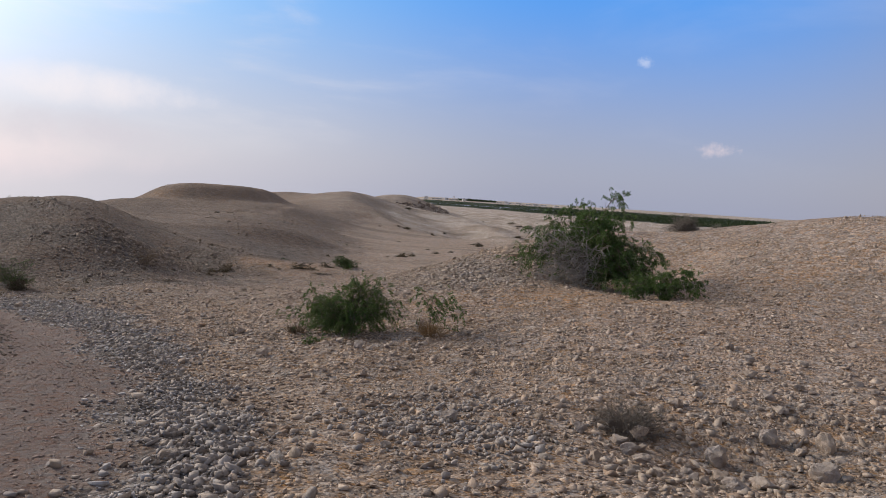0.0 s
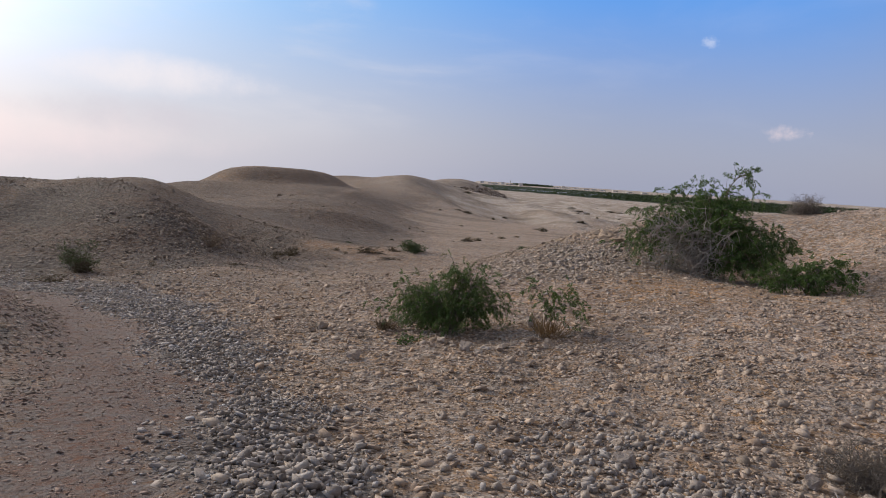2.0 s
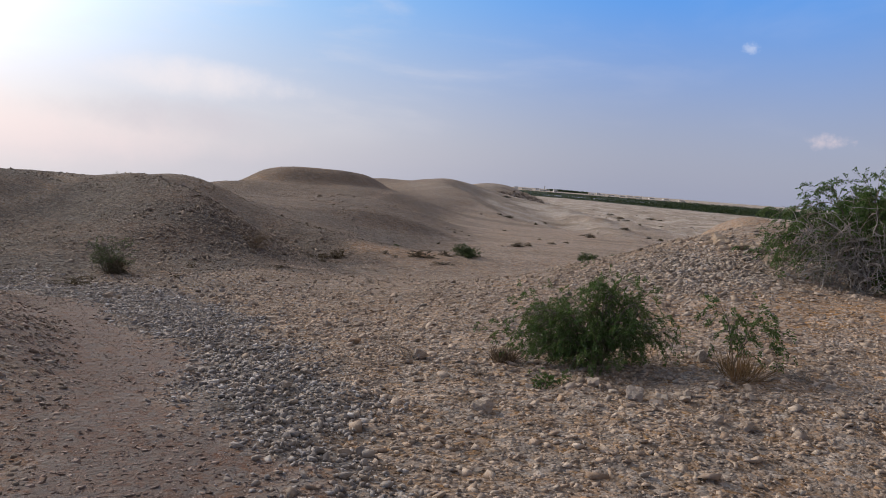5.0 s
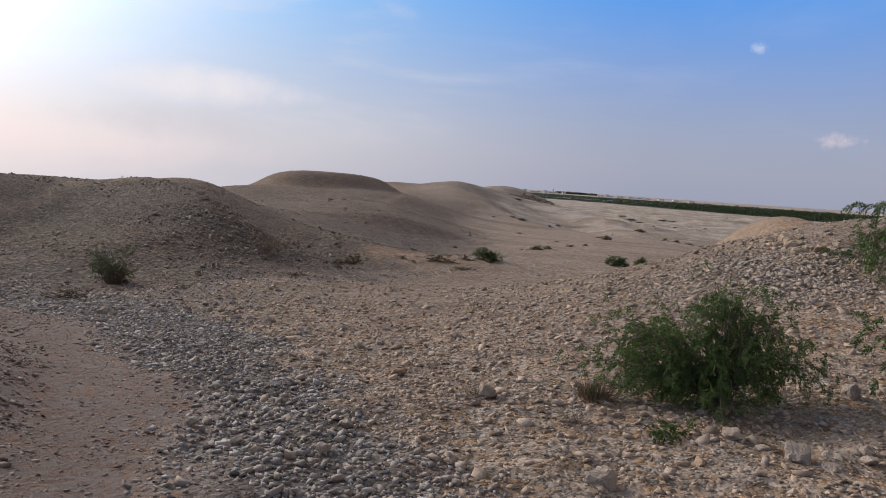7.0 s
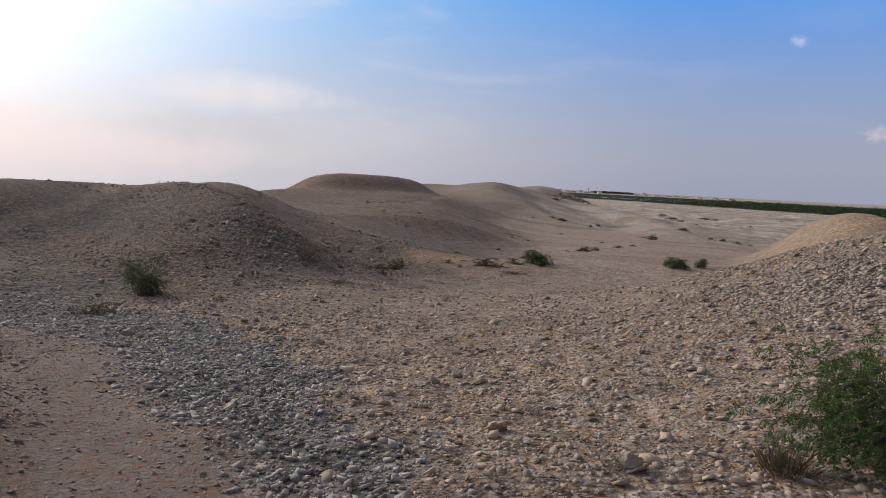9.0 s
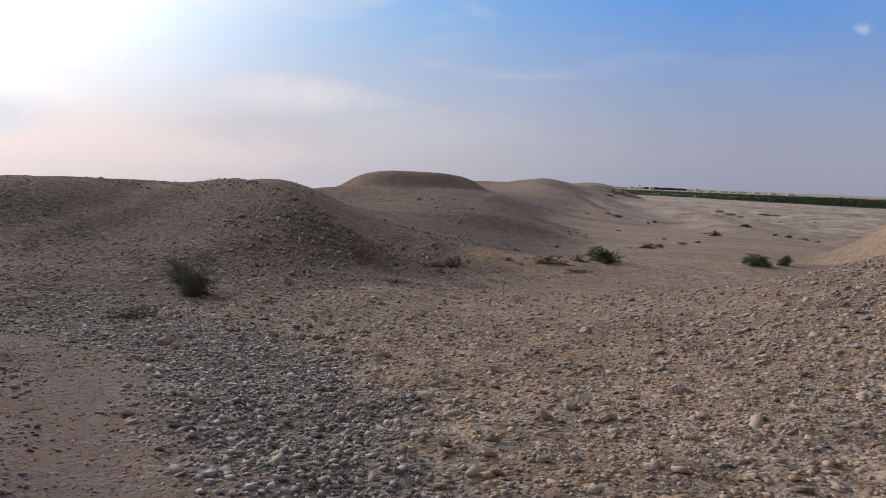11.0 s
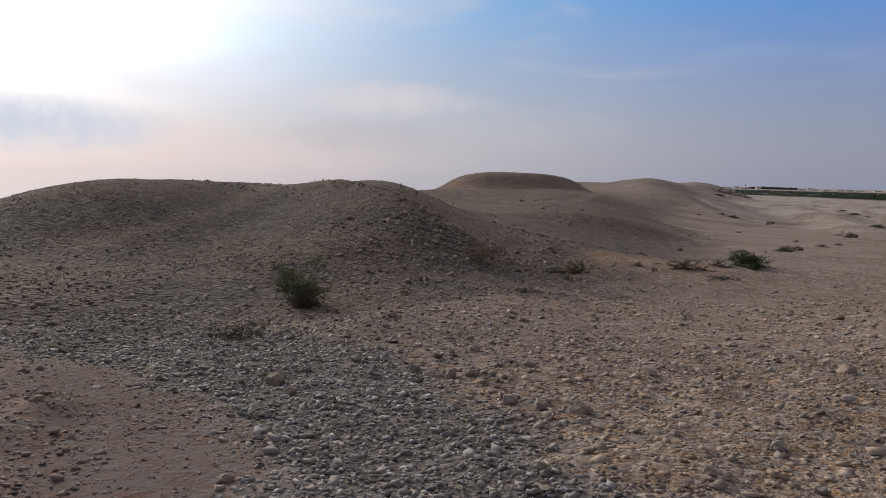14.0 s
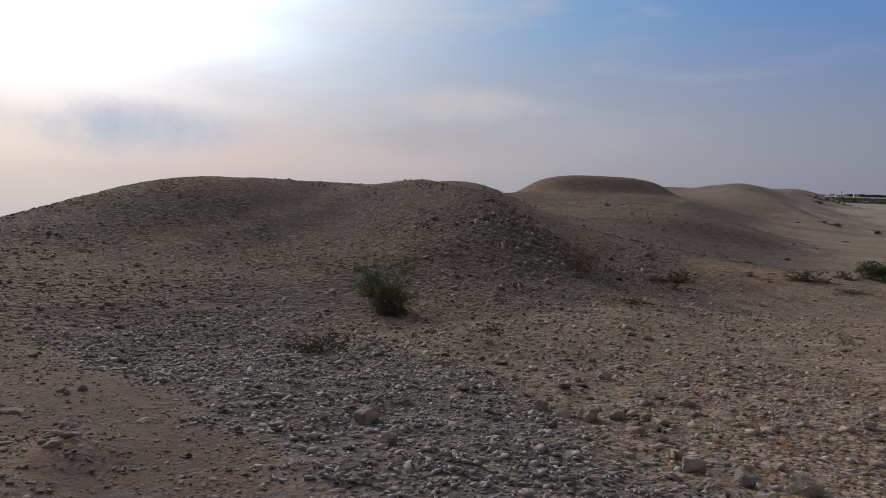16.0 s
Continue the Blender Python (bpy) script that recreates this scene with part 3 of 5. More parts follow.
    scatter("cobbles", "light grey limestone cobbles packed beside the trail", COBBLE, x, y, np.clip(rng.lognormal(math.log(0.036), 0.34, len(x)) * np.interp(y, [4, 9, 16], [1.25, 0.95, 0.7]), 0.015, 0.085), 12, 0.12, 0.62, 10)
    # coarser broken stone low on the hill and along the strip
    x, y = thrown(rng, 9500, -9, 7, 3.5, 20)
    keep = (x > gravel_edge(y) - 1.6) & (rng.random(len(x)) < 0.10 + 0.85 * np.exp(-(((x - 3.4) / 2.8) ** 2 + ((y - 7.4) / 2.4) ** 2)) + 0.18 * np.exp(-((x - gravel_edge(y) + 0.5) / 0.8) ** 2))
    x, y = x[keep], y[keep]
    scatter("broken_stone", "coarse broken limestone among finer chips", COARSE_STONE, x, y, np.clip(rng.lognormal(math.log(0.05), 0.32, len(x)), 0.03, 0.095) * np.interp(y, [9, 14], [1.0, 0.75]), 8, 0.2, 0.6, 10)
    # coarse stones strewn over the flat and heaped on the bank beside the trail
    x, y = thrown(rng, 2600, -15, 2, 18, 33)
    keep = (rng.random(len(x)) < 0.15 + 0.85 * ramp(value_noise(x * 0.45, y * 0.45, 51), 0.0, 0.7)) & (zones(x, y)[4] < 0.6)
    bx, by = -8.6 + rng.normal(0, 1.3, 900), 11.2 + rng.normal(0, 1.2, 900)
    bank = bx < trail_edge(by) - 1.3
    x, y = np.concatenate([x[keep], bx[bank]]), np.concatenate([y[keep], by[bank]])
    scatter("strewn_stone", "coarse grey-brown stones strewn over the flat and the trail bank", FLAT_STONE, x, y, np.clip(rng.lognormal(math.log(0.042), 0.38, len(x)) * np.where(y < 16, 0.62, 1.0), 0.016, 0.12), 14, 0.3, 0.45, 8)
    # shards bedded all over the trail's bank
    x, y = thrown(rng, 30000, -17, -3, 4, 16)
    keep = (x < trail_edge(y) - 1.2) & (x > trail_edge(y) - 5.5) & (rng.random(len(x)) < 0.35 + 0.65 * ramp(value_noise(x * 1.4, y * 1.4, 53), -0.4, 0.5))
    x, y = x[keep], y[keep]
    scatter("bank_shards", "grey-brown shards bedded in the trail's bank", MOUND_STONE, x, y, np.clip(rng.lognormal(math.log(0.019), 0.5, len(x)), 0.008, 0.07), 16, 0.35, 0.35, 7)
    # dark coarse stones heaped on the mound's spur
    x, y = -16.2 + rng.normal(0, 1.5, 2600), 38.0 + rng.normal(0, 3.6, 2600)
    keep = rng.random(len(x)) < 0.25 + 0.75 * ramp(value_noise(x * 0.8, y * 0.8, 54), -0.3, 0.4)
    x, y = x[keep], y[keep]
    scatter("spur_stone", "dark coarse stones heaped on the spur of the mound", MOUND_STONE, x, y, np.clip(rng.lognormal(math.log(0.075), 0.4, len(x)), 0.03, 0.2), 17, 0.2, 0.6, 8)
    # scree on the stony hill and on the near mound
    x, y = thrown(rng, 48000, -2, 16, 11, 32)
    keep = rng.random(len(x)) < ramp(value_noise(x * 0.6, y * 0.6, 43), -0.7, 0.4) * ramp(broad(x, y), -2.2, -1.5) * (1 - 0.88 * zones(x, y)[2])
    x, y = x[keep], y[keep]
    scatter("hill_scree", "weathered tan limestone scree covering the stony hill", HILL_STONE, x, y, np.clip(rng.lognormal(math.log(0.024), 0.55, len(x)), 0.011, 0.12), 4, 0.3, 0.32)
    x, y = thrown(rng, 84000, -44, -8, 18, 54)
    keep = rng.random(len(x)) < ramp(value_noise(x * 0.5, y * 0.5, 44), -1.3, 0.3) * zones(x, y)[4] * np.interp(np.hypot(x + 8, y - 14), [8, 20, 45], [0.85, 1.0, 0.75])
    x, y = x[keep], y[keep]
    scatter("mound_scree", "grey-brown limestone scree covering the near mound", MOUND_STONE, x, y, np.clip(rng.lognormal(math.log(0.031), 0.5, len(x)), 0.014, 0.13) * np.interp(y - 0.5 * (x + 26), [31, 38], [1.0, 0.5]), 6, 0.25, 0.42)
    # rubble on the apron of the flat-topped mound
    x, y = thrown(rng, 52000, -52, -5, 38, 122)
    keep = rng.random(len(x)) < ramp(value_noise(x * 0.3, y * 0.3, 47), -0.5, 0.5) * zones(x, y)[4]
    x, y = x[keep], y[keep]
    scatter("apron_rubble", "grey rubble on the gentle slope below the flat-topped mound", MOUND_STONE, x, y, np.clip(rng.lognormal(math.log(0.055), 0.45, len(x)), 0.02, 0.22), 10)
    # flat grey shards on the hill's shoulder
    x, y = thrown(rng, 26000, -3.0, 4.5, 16.5, 26)
    keep = rng.random(len(x)) < np.exp(-(((x - 0.9) / 1.8) ** 2 + ((y - 20.6) / 2.4) ** 2) ** 1.3)
    x, y = x[keep], y[keep]
    scatter("hill_shards", "flat grey limestone shards on the hill's shoulder", COARSE_STONE, x, y, np.clip(rng.lognormal(math.log(0.042), 0.5, len(x)), 0.018, 0.15), 13, 0.22, 0.26, 7)
    # chips on the flat between the hills
    x, y = thrown(rng, 50000, -16, 5, 20, 44)
    clump = 0.5 + 0.5 * value_noise(x * 0.7, y * 0.7, 46)
    sand, grey, ochre, pale, scree = zones(x, y)
    keep = rng.random(len(x)) < clump * np.interp(y, [20, 24, 33, 44], [0.3, 1.0, 0.7, 0.25]) * (1 - scree) * (1 - 0.6 * pale)
    x, y = x[keep], y[keep]
    scatter("flat_chips", "loose tan limestone chips on the flat between the hills", TAN_STONE, x, y, np.clip(rng.lognormal(math.log(0.031), 0.55, len(x)), 0.012, 0.13), 9, 0.3, 0.36)
    # broken rock on the edge of the far bluff
    turn, out = rng.uniform(-0.3, 1.5, 420), rng.uniform(0.72, 1.12, 420)
    x, y = -25.7 + 25 * np.cos(turn) * out, 322.7 - 28 * np.sin(turn) * out
    scatter("bluff_rubble", "broken brown rock on the edge of the far bluff", MOUND_STONE, x, y, np.clip(rng.lognormal(math.log(0.5), 0.5, len(x)), 0.2, 1.6), 15, 0.3, 0.6, 8)
    # pale rubble far out on the plain
    az, r = np.radians(rng.uniform(-3, 34, 28000)), rng.uniform(80, 480, 28000)
    x, y = r * np.sin(az), r * np.cos(az)
    keep = (rng.random(len(x)) < ramp(value_noise(x * 0.03, y * 0.05, 45), -0.3, 0.5)) & (np.hypot(x + 21, y - 312) > 50)
    x, y = x[keep], y[keep]
    scatter("plain_rubble", "pale rubble strewn over the far flats", PALE_STONE, x, y, np.clip(rng.lognormal(math.log(0.17), 0.6, len(x)), 0.05, 0.8) * np.clip(np.hypot(x, y) / 260, 0.35, 1.0), 7)


lay_rubble()

# ---------------------------------------------------------------- parts


def part(name, mesh, parent, label=""):
    ob = new(name, mesh)
    ob.parent = parent
    return tagged(ob, label) if label else ob


def raw_mesh(name, verts, faces, mat, smooth=False):
    """A mesh from arrays of corners and of triangles or quads."""
    mesh = bpy.data.meshes.new(name)
    faces = np.asarray(faces)
    sides = faces.shape[1]
    mesh.vertices.add(len(verts))
    mesh.vertices.foreach_set("co", np.asarray(verts, float).ravel())
    mesh.loops.add(faces.size)
    mesh.loops.foreach_set("vertex_index", faces.ravel())
    mesh.polygons.add(len(faces))
    mesh.polygons.foreach_set("loop_start", np.arange(len(faces)) * sides)
    mesh.update(calc_edges=True)
    if smooth:
        mesh.polygons.foreach_set("use_smooth", [True] * len(faces))
    mesh.materials.append(mat)
    return mesh


def leaf_material(name, dark, light):
    mat, n, shade = material(name)
    chance = n.node("ShaderNodeNewGeometry").outputs["Random Per Island"]
    where = n.node("ShaderNodeNewGeometry").outputs["Position"]
    colour = n.mix(chance, dark, light)
    colour = n.mix(n.step(n.noise(where, 3.0, 3), 0.5, 0.75, 0.0, 0.5), colour, tuple(0.5 * (a + b) * f for a, b, f in zip(dark, light, (1.5, 1.15, 0.9))))
    n.put(colour, shade.inputs["Base Color"])
    shade.inputs["Roughness"].default_value = 0.6
    shade.inputs["Specular IOR Level"].default_value = 0.25
    thin = n.node("ShaderNodeBsdfTranslucent")
    n.put(colour, thin.inputs["Color"])
    both = n.node("ShaderNodeMixShader")
    both.inputs[0].default_value = 0.35
    n.links.new(shade.outputs[0], both.inputs[1])
    n.links.new(thin.outputs[0], both.inputs[2])
    n.links.new(both.outputs[0], n.nodes["Material Output"].inputs["Surface"])
    return mat


def bark_material(name, dark, light):
    mat, n, shade = material(name)
    where = n.node("ShaderNodeNewGeometry").outputs["Position"]
    chance = n.node("ShaderNodeNewGeometry").outputs["Random Per Island"]
    grain = n.noise(where, 60.0, 4)
    n.put(n.mix(n.math("ADD", n.math("MULTIPLY", grain, 0.5), n.math("MULTIPLY", chance, 0.5)), dark, light), shade.inputs["Base Color"])
    shade.inputs["Roughness"].default_value = 0.9
    bumped(n, shade, grain, 0.004, 0.6)
    return mat


LEAF = leaf_material("feathery_green_leaf", (0.036, 0.078, 0.020), (0.118, 0.19, 0.055))
DARK_LEAF = leaf_material("dull_dark_green_leaf", (0.030, 0.052, 0.020), (0.080, 0.115, 0.042))
DUSTY_LEAF = leaf_material("dusty_green_leaf", (0.035, 0.066, 0.022), (0.092, 0.135, 0.046))
BROWN_LEAF = leaf_material("withered_brown_leaf", (0.050, 0.042, 0.026), (0.105, 0.085, 0.050))
STRAW = leaf_material("dry_straw", (0.15, 0.095, 0.048), (0.27, 0.185, 0.10))
DULL_STRAW = leaf_material("dull_brown_straw", (0.07, 0.052, 0.036), (0.15, 0.115, 0.08))
BARK = bark_material("brown_bark", (0.085, 0.066, 0.05), (0.20, 0.165, 0.13))
DEAD_WOOD = bark_material("grey_dead_wood", (0.17, 0.155, 0.145), (0.36, 0.33, 0.31))
DRY_TWIG = bark_material("dry_brown_twig", (0.13, 0.095, 0.065), (0.27, 0.205, 0.145))
GREY_TWIG = bark_material("grey_dry_twig", (0.14, 0.118, 0.098), (0.28, 0.245, 0.21))
DUN_TWIG = bark_material("dun_dry_twig", (0.10, 0.085, 0.072), (0.21, 0.18, 0.155))
DARK_TWIG = bark_material("dark_brown_twig", (0.05, 0.04, 0.032), (0.12, 0.095, 0.075))


def bend(rng, start, way, length, steps, wander, droop):
    """A crooked shoot from start: its points."""
    points, way = [np.array(start, float)], np.array(way, float)
    for k in range(steps):
        way = way + rng.normal(0, wander, 3) + (0, 0, -droop * (k + 1) / steps)
        way = way / np.linalg.norm(way)
        points.append(points[-1] + way * length / steps)
    return np.array(points)


def tubes(shoots):
    """Three-sided tapering tubes along the shoots, each given as (points, radius at the start, radius at the end)."""
    verts, faces, base = [], [], 0
    for points, r0, r1 in shoots:
        k = len(points)
        along = np.gradient(points, axis=0)
        along /= np.linalg.norm(along, axis=1, keepdims=True) + 1e-9
        side = np.cross(along, (0.31, 0.22, 0.92))
        side /= np.linalg.norm(side, axis=1, keepdims=True) + 1e-9
        other = np.cross(along, side)
        r = np.linspace(r0, r1, k)[:, None]
        for a in (0, 2 * math.pi / 3, 4 * math.pi / 3):
            verts.append(points + r * (math.cos(a) * side + math.sin(a) * other))
        i = np.arange(k - 1)
        for a in range(3):
            p, q = base + a * k, base + ((a + 1) % 3) * k
            faces.append(np.stack([p + i, q + i, q + i + 1, p + i + 1], 1))
        base += 3 * k
    return np.concatenate(verts), np.concatenate(faces)


def leaflets(rng, places, ways, long, wide):
    """Thin pointed leaflets: a folded blade of two triangles at each place, along its way."""
    c = len(places)
    ways = ways / (np.linalg.norm(ways, axis=1, keepdims=True) + 1e-9)
    side = np.cross(ways, rng.normal(size=(c, 3)))
    side /= np.linalg.norm(side, axis=1, keepdims=True) + 1e-9
    ln, wd = (long * rng.uniform(0.6, 1.3, c))[:, None], (wide * rng.uniform(0.7, 1.3, c))[:, None]
    mid = places + ways * ln * 0.5
    verts = np.stack([places, mid + side * wd, places + ways * ln, mid - side * wd], 1).reshape(-1, 3)
    return verts, np.arange(4 * c).reshape(-1, 4)


def grow(rng, width, height, stems, sides, twigs, lean, wander, droop, pairs, twig_long, thick=1.0):
    """A many-stemmed shrub at the origin: its shoots, and the places and ways of its leaflets."""
    shoots, places, ways = [], [], []
    for k in range(stems):
        turn = 2 * math.pi * (k + rng.uniform(0, 0.9)) / stems
        out = lean * rng.uniform(0.15, 1.0)
        way = np.array((math.cos(turn) * out, math.sin(turn) * out, 1.0 - 0.55 * out))
        way /= np.linalg.norm(way)
        reach = 1 / math.sqrt((way[0] ** 2 + way[1] ** 2) / (width / 2) ** 2 + way[2] ** 2 / height ** 2)
        main = bend(rng, (rng.normal(0, 0.04 * width), rng.normal(0, 0.04 * width), -0.05), way, reach * rng.uniform(0.8, 1.08), 8, wander, droop)
        shoots.append((main, 0.011 * height * thick, 0.003 * height * thick))
        for s in range(sides):
            f = rng.uniform(0.18, 1.0) * (len(main) - 1)
            i = min(int(f), len(main) - 2)
            at = main[i] + (main[i + 1] - main[i]) * (f - i)
            go = (main[i + 1] - main[i]) / np.linalg.norm(main[i + 1] - main[i]) + rng.normal(0, 0.65, 3)
            side = bend(rng, at, go / np.linalg.norm(go), reach * rng.uniform(0.18, 0.42), 5, wander, droop * 1.4)
            shoots.append((side, 0.005 * height * thick, 0.0016 * height * thick))
            for _ in range(twigs):
                j = rng.integers(1, len(side))
                go = (side[j] - side[j - 1]) / np.linalg.norm(side[j] - side[j - 1]) + rng.normal(0, 0.7, 3)
                twig = bend(rng, side[j], go / np.linalg.norm(go), twig_long * rng.uniform(0.6, 1.3), 4, wander, droop * 1.6)
                shoots.append((twig, 0.0022 * height * thick, 0.0010 * height * thick))
                if pairs:
                    f = np.linspace(0.1, 1.0, pairs) * (len(twig) - 1)
                    i = np.minimum(f.astype(int), len(twig) - 2)
                    at = twig[i] + (twig[i + 1] - twig[i]) * (f - i)[:, None]
                    along = twig[i + 1] - twig[i]
                    along /= np.linalg.norm(along, axis=1, keepdims=True)
                    across = np.cross(along, rng.normal(size=3))
                    across /= np.linalg.norm(across, axis=1, keepdims=True) + 1e-9
                    for sign in (-1, 1):
                        places.append(at)
                        ways.append(sign * across + 0.55 * along + rng.normal(0, 0.25, at.shape))
    keep = []
    cap = 0.88 * height
    for points, a, b in shoots:
        points[:, 2] = np.maximum(points[:, 2], -0.04)
        points[:, 2] = np.where(points[:, 2] > cap, cap + 0.4 * (points[:, 2] - cap), points[:, 2])
        keep.append((points, a, b))
    places = [np.concatenate([p[:, :2], np.where(p[:, 2:] > cap, cap + 0.4 * (p[:, 2:] - cap), p[:, 2:])], 1) for p in places]
    return keep, (np.concatenate(places) if places else np.zeros((0, 3))), (np.concatenate(ways) if ways else np.zeros((0, 3)))


def shrub(name, label, category, seed, width, height, stems, sides, twigs, lean, bark, leaf, long=0.03, wide=0.006, pairs=12, wander=0.16, droop=0.12, twig_long=0.3, group="", dead=None, thin=False, thick=1.0):
    """A shrub on its own Empty, at the origin. dead: (share of its turn, twigs) for a dead grey side."""
    rng = np.random.default_rng(seed)
    root = tagged(new(name), label, category, group)
    shoots, places, ways = grow(rng, width, height, stems, sides, twigs, lean, wander, droop, pairs, twig_long, thick)
    if thin:
        shoots = [shoot for shoot in shoots if len(shoot[0]) > 8]
    part("branch_mass", raw_mesh(name + "_branches", *tubes(shoots), bark), root)
    if len(places):
        places[:, 2] = np.maximum(places[:, 2], 0.02)
        if droop > 0.2:
            # the crown stands clear of the ground
            clear = places[:, 2] > 0.22 * height * np.hypot(places[:, 0], places[:, 1]) / (width / 2) * rng.uniform(0.4, 1.2, len(places))
            places, ways = places[clear], ways[clear]
        if dead:
            turn = np.degrees(np.arctan2(places[:, 1], places[:, 0]))
            low = places[:, 2] < height * (0.5 + rng.normal(0, 0.12, len(places)))
            gone = (np.abs((turn - dead[0] + 180) % 360 - 180) < dead[1] + rng.normal(0, 12, len(turn))) & low
            places, ways = places[~gone], ways[~gone]
        part("foliage", raw_mesh(name + "_foliage", *leaflets(rng, places, ways, long, wide), leaf), root)
    return root


def stand(root, x, y, turn=0.0, scale=(1, 1, 1), sink=0.03):
    root.matrix_basis = pose(x, y, ground_at(x, y) - sink, 0, 0, turn)
    root.scale = scale
    return root


def again(root, x, y, turn, scale, sink=0.03):
    """A copy of a thing at another place, with its own size."""
    made = copy_thing(root, pose(x, y, ground_at(x, y) - sink, 0, 0, turn))
    made.scale = scale
    return made


# ---------------------------------------------------------------- shrubs near the way
def arching_bush(name, label, seed, arms, spray=0.26, long=0.032, wide=0.0058, sides=15, sprays=4, stem=0.011, low=0.12, dead=None):
    """A thorn bush of arching arms, each (turn in degrees, reach, height, repeats): a bow of wood that carries drooping feathery sprays."""
    rng = np.random.default_rng(seed)
    root = tagged(new(name), label, "bush")
    shoots, places, ways = [], [], []
    tall = max(arm[2] for arm in arms)
    for turn, reach, height, repeats in arms:
        for _ in range(repeats):
            a = radians(turn + rng.normal(0, 13))
            out, rise = reach * rng.uniform(0.55, 1.18), height * rng.uniform(0.65, 1.15)
            f = np.linspace(0, 1, 11)
            peak = rng.uniform(0.5, 0.85)
            bow = np.stack([out * f ** 1.15 * math.cos(a), out * f ** 1.15 * math.sin(a), rise * (1 - np.abs(1 - f / peak) ** 1.8)], 1)
            bow[:, :2] += rng.normal(0, 0.03 * tall, 2)
            bow += np.cumsum(rng.normal(0, 0.014 * tall, bow.shape), 0) * f[:, None] ** 0.5
            shoots.append((bow, stem, stem * 0.28))
            for _ in range(sides):
                g = rng.uniform(0.12, 1.0) * 10
                i = min(int(g), 9)
                at, go = bow[i] + (bow[i + 1] - bow[i]) * (g - i), bow[i + 1] - bow[i]
                go = go / np.linalg.norm(go) * 0.9 + rng.normal(0, 0.5, 3) + (0, 0, 0.28)
                side = bend(rng, at, go / np.linalg.norm(go), spray * rng.uniform(0.4, 1.6), 5, 0.12, 0.28)
                shoots.append((side, stem * 0.32, stem * 0.12))
                for _ in range(sprays):
                    j = rng.integers(1, 6)
                    go = (side[j] - side[j - 1]) / np.linalg.norm(side[j] - side[j - 1]) + rng.normal(0, 0.5, 3)
                    leaf_stalk = bend(rng, side[j], go / np.linalg.norm(go), 0.45 * spray * rng.uniform(0.7, 1.3), 4, 0.1, 0.4)
                    shoots.append((leaf_stalk, stem * 0.12, stem * 0.07))
                    g = np.linspace(0.1, 1.0, 13) * 4
                    i = np.minimum(g.astype(int), 3)
                    along = leaf_stalk[i + 1] - leaf_stalk[i]
                    along /= np.linalg.norm(along, axis=1, keepdims=True)
                    across = np.cross(along, rng.normal(size=3))
                    across /= np.linalg.norm(across, axis=1, keepdims=True) + 1e-9
                    for sign in (-1, 1):
                        places.append(leaf_stalk[i] + (leaf_stalk[i + 1] - leaf_stalk[i]) * (g - i)[:, None])
                        ways.append(sign * across + 0.5 * along + rng.normal(0, 0.2, along.shape))
    for points, _, _ in shoots:
        points[:, 2] = np.maximum(points[:, 2], 0.0)
    places, ways = np.concatenate(places), np.concatenate(ways)
    keep = places[:, 2] > low * rng.uniform(0.3, 1.6, len(places))
    if dead:
        turn = np.degrees(np.arctan2(places[:, 1], places[:, 0]))
        gone = (np.abs((turn - dead[0] + 180) % 360 - 180) < dead[1] + rng.normal(0, 10, len(turn))) & (places[:, 2] < tall * (0.55 + rng.normal(0, 0.1, len(places))))
        keep &= ~gone
    part("branch_mass", raw_mesh(name + "_branches", *tubes(shoots), BARK), root)
    part("foliage", raw_mesh(name + "_foliage", *leaflets(rng, places[keep], ways[keep], long, wide), LEAF), root)
    return root


big = stand(arching_bush("thorn_bush", "tall green thorn bush with one dead grey side", 11,
                         ((0, 1.8, 1.25, 5), (30, 1.5, 1.6, 3), (60, 1.2, 1.8, 3), (90, 1.3, 1.8, 3), (120, 1.2, 1.8, 3), (150, 1.6, 1.5, 3), (180, 1.9, 1.3, 5), (205, 1.8, 1.15, 4), (240, 1.0, 1.7, 3), (270, 1.1, 1.8, 4), (300, 1.5, 1.55, 4), (330, 1.7, 1.25, 4), (345, 1.6, 0.75, 4), (310, 1.5, 0.8, 3), (200, 0.5, 2.15, 2), (100, 0.4, 2.0, 3), (340, 0.8, 2.1, 2), (20, 1.2, 2.0, 2), (0, 1.6, 0.5, 3), (285, 1.4, 0.5, 3)),
                         0.44, 0.056, 0.0095, 13, 4, 0.018, 0.10, (232, 34)), 4.38, 20.4, 0, (1.06, 1.06, 1.12))
rng = np.random.default_rng(12)
dead_shoots = []
for _ in range(120):
    turn = radians(rng.uniform(196, 266))
    way = np.array((math.cos(turn) * 0.9, math.sin(turn) * 0.9, rng.uniform(-0.3, 1.0))) + rng.normal(0, 0.55, 3)
    start = np.array((math.cos(turn), math.sin(turn), 0)) * rng.uniform(0.3, 1.5) + (0, 0, rng.uniform(0.05, 1.1))
    spine = bend(rng, start, way / np.linalg.norm(way), rng.uniform(0.4, 0.95), 7, 0.24, 0.12)
    dead_shoots.append((spine, 0.010, 0.004))
    for _ in range(6):
        j = rng.integers(1, 7)
        dead_shoots.append((bend(rng, spine[j], rng.normal(0, 1, 3) + (spine[j] - spine[j - 1]) * 3, rng.uniform(0.2, 0.5), 4, 0.25, 0.1), 0.006, 0.003))
for points, _, _ in dead_shoots:
    points[:, 2] = np.maximum(points[:, 2], 0.0)
part("dead_branch_mass", raw_mesh("thorn_bush_dead", *tubes(dead_shoots), DEAD_WOOD), big, "tangle of bare grey dead branches")

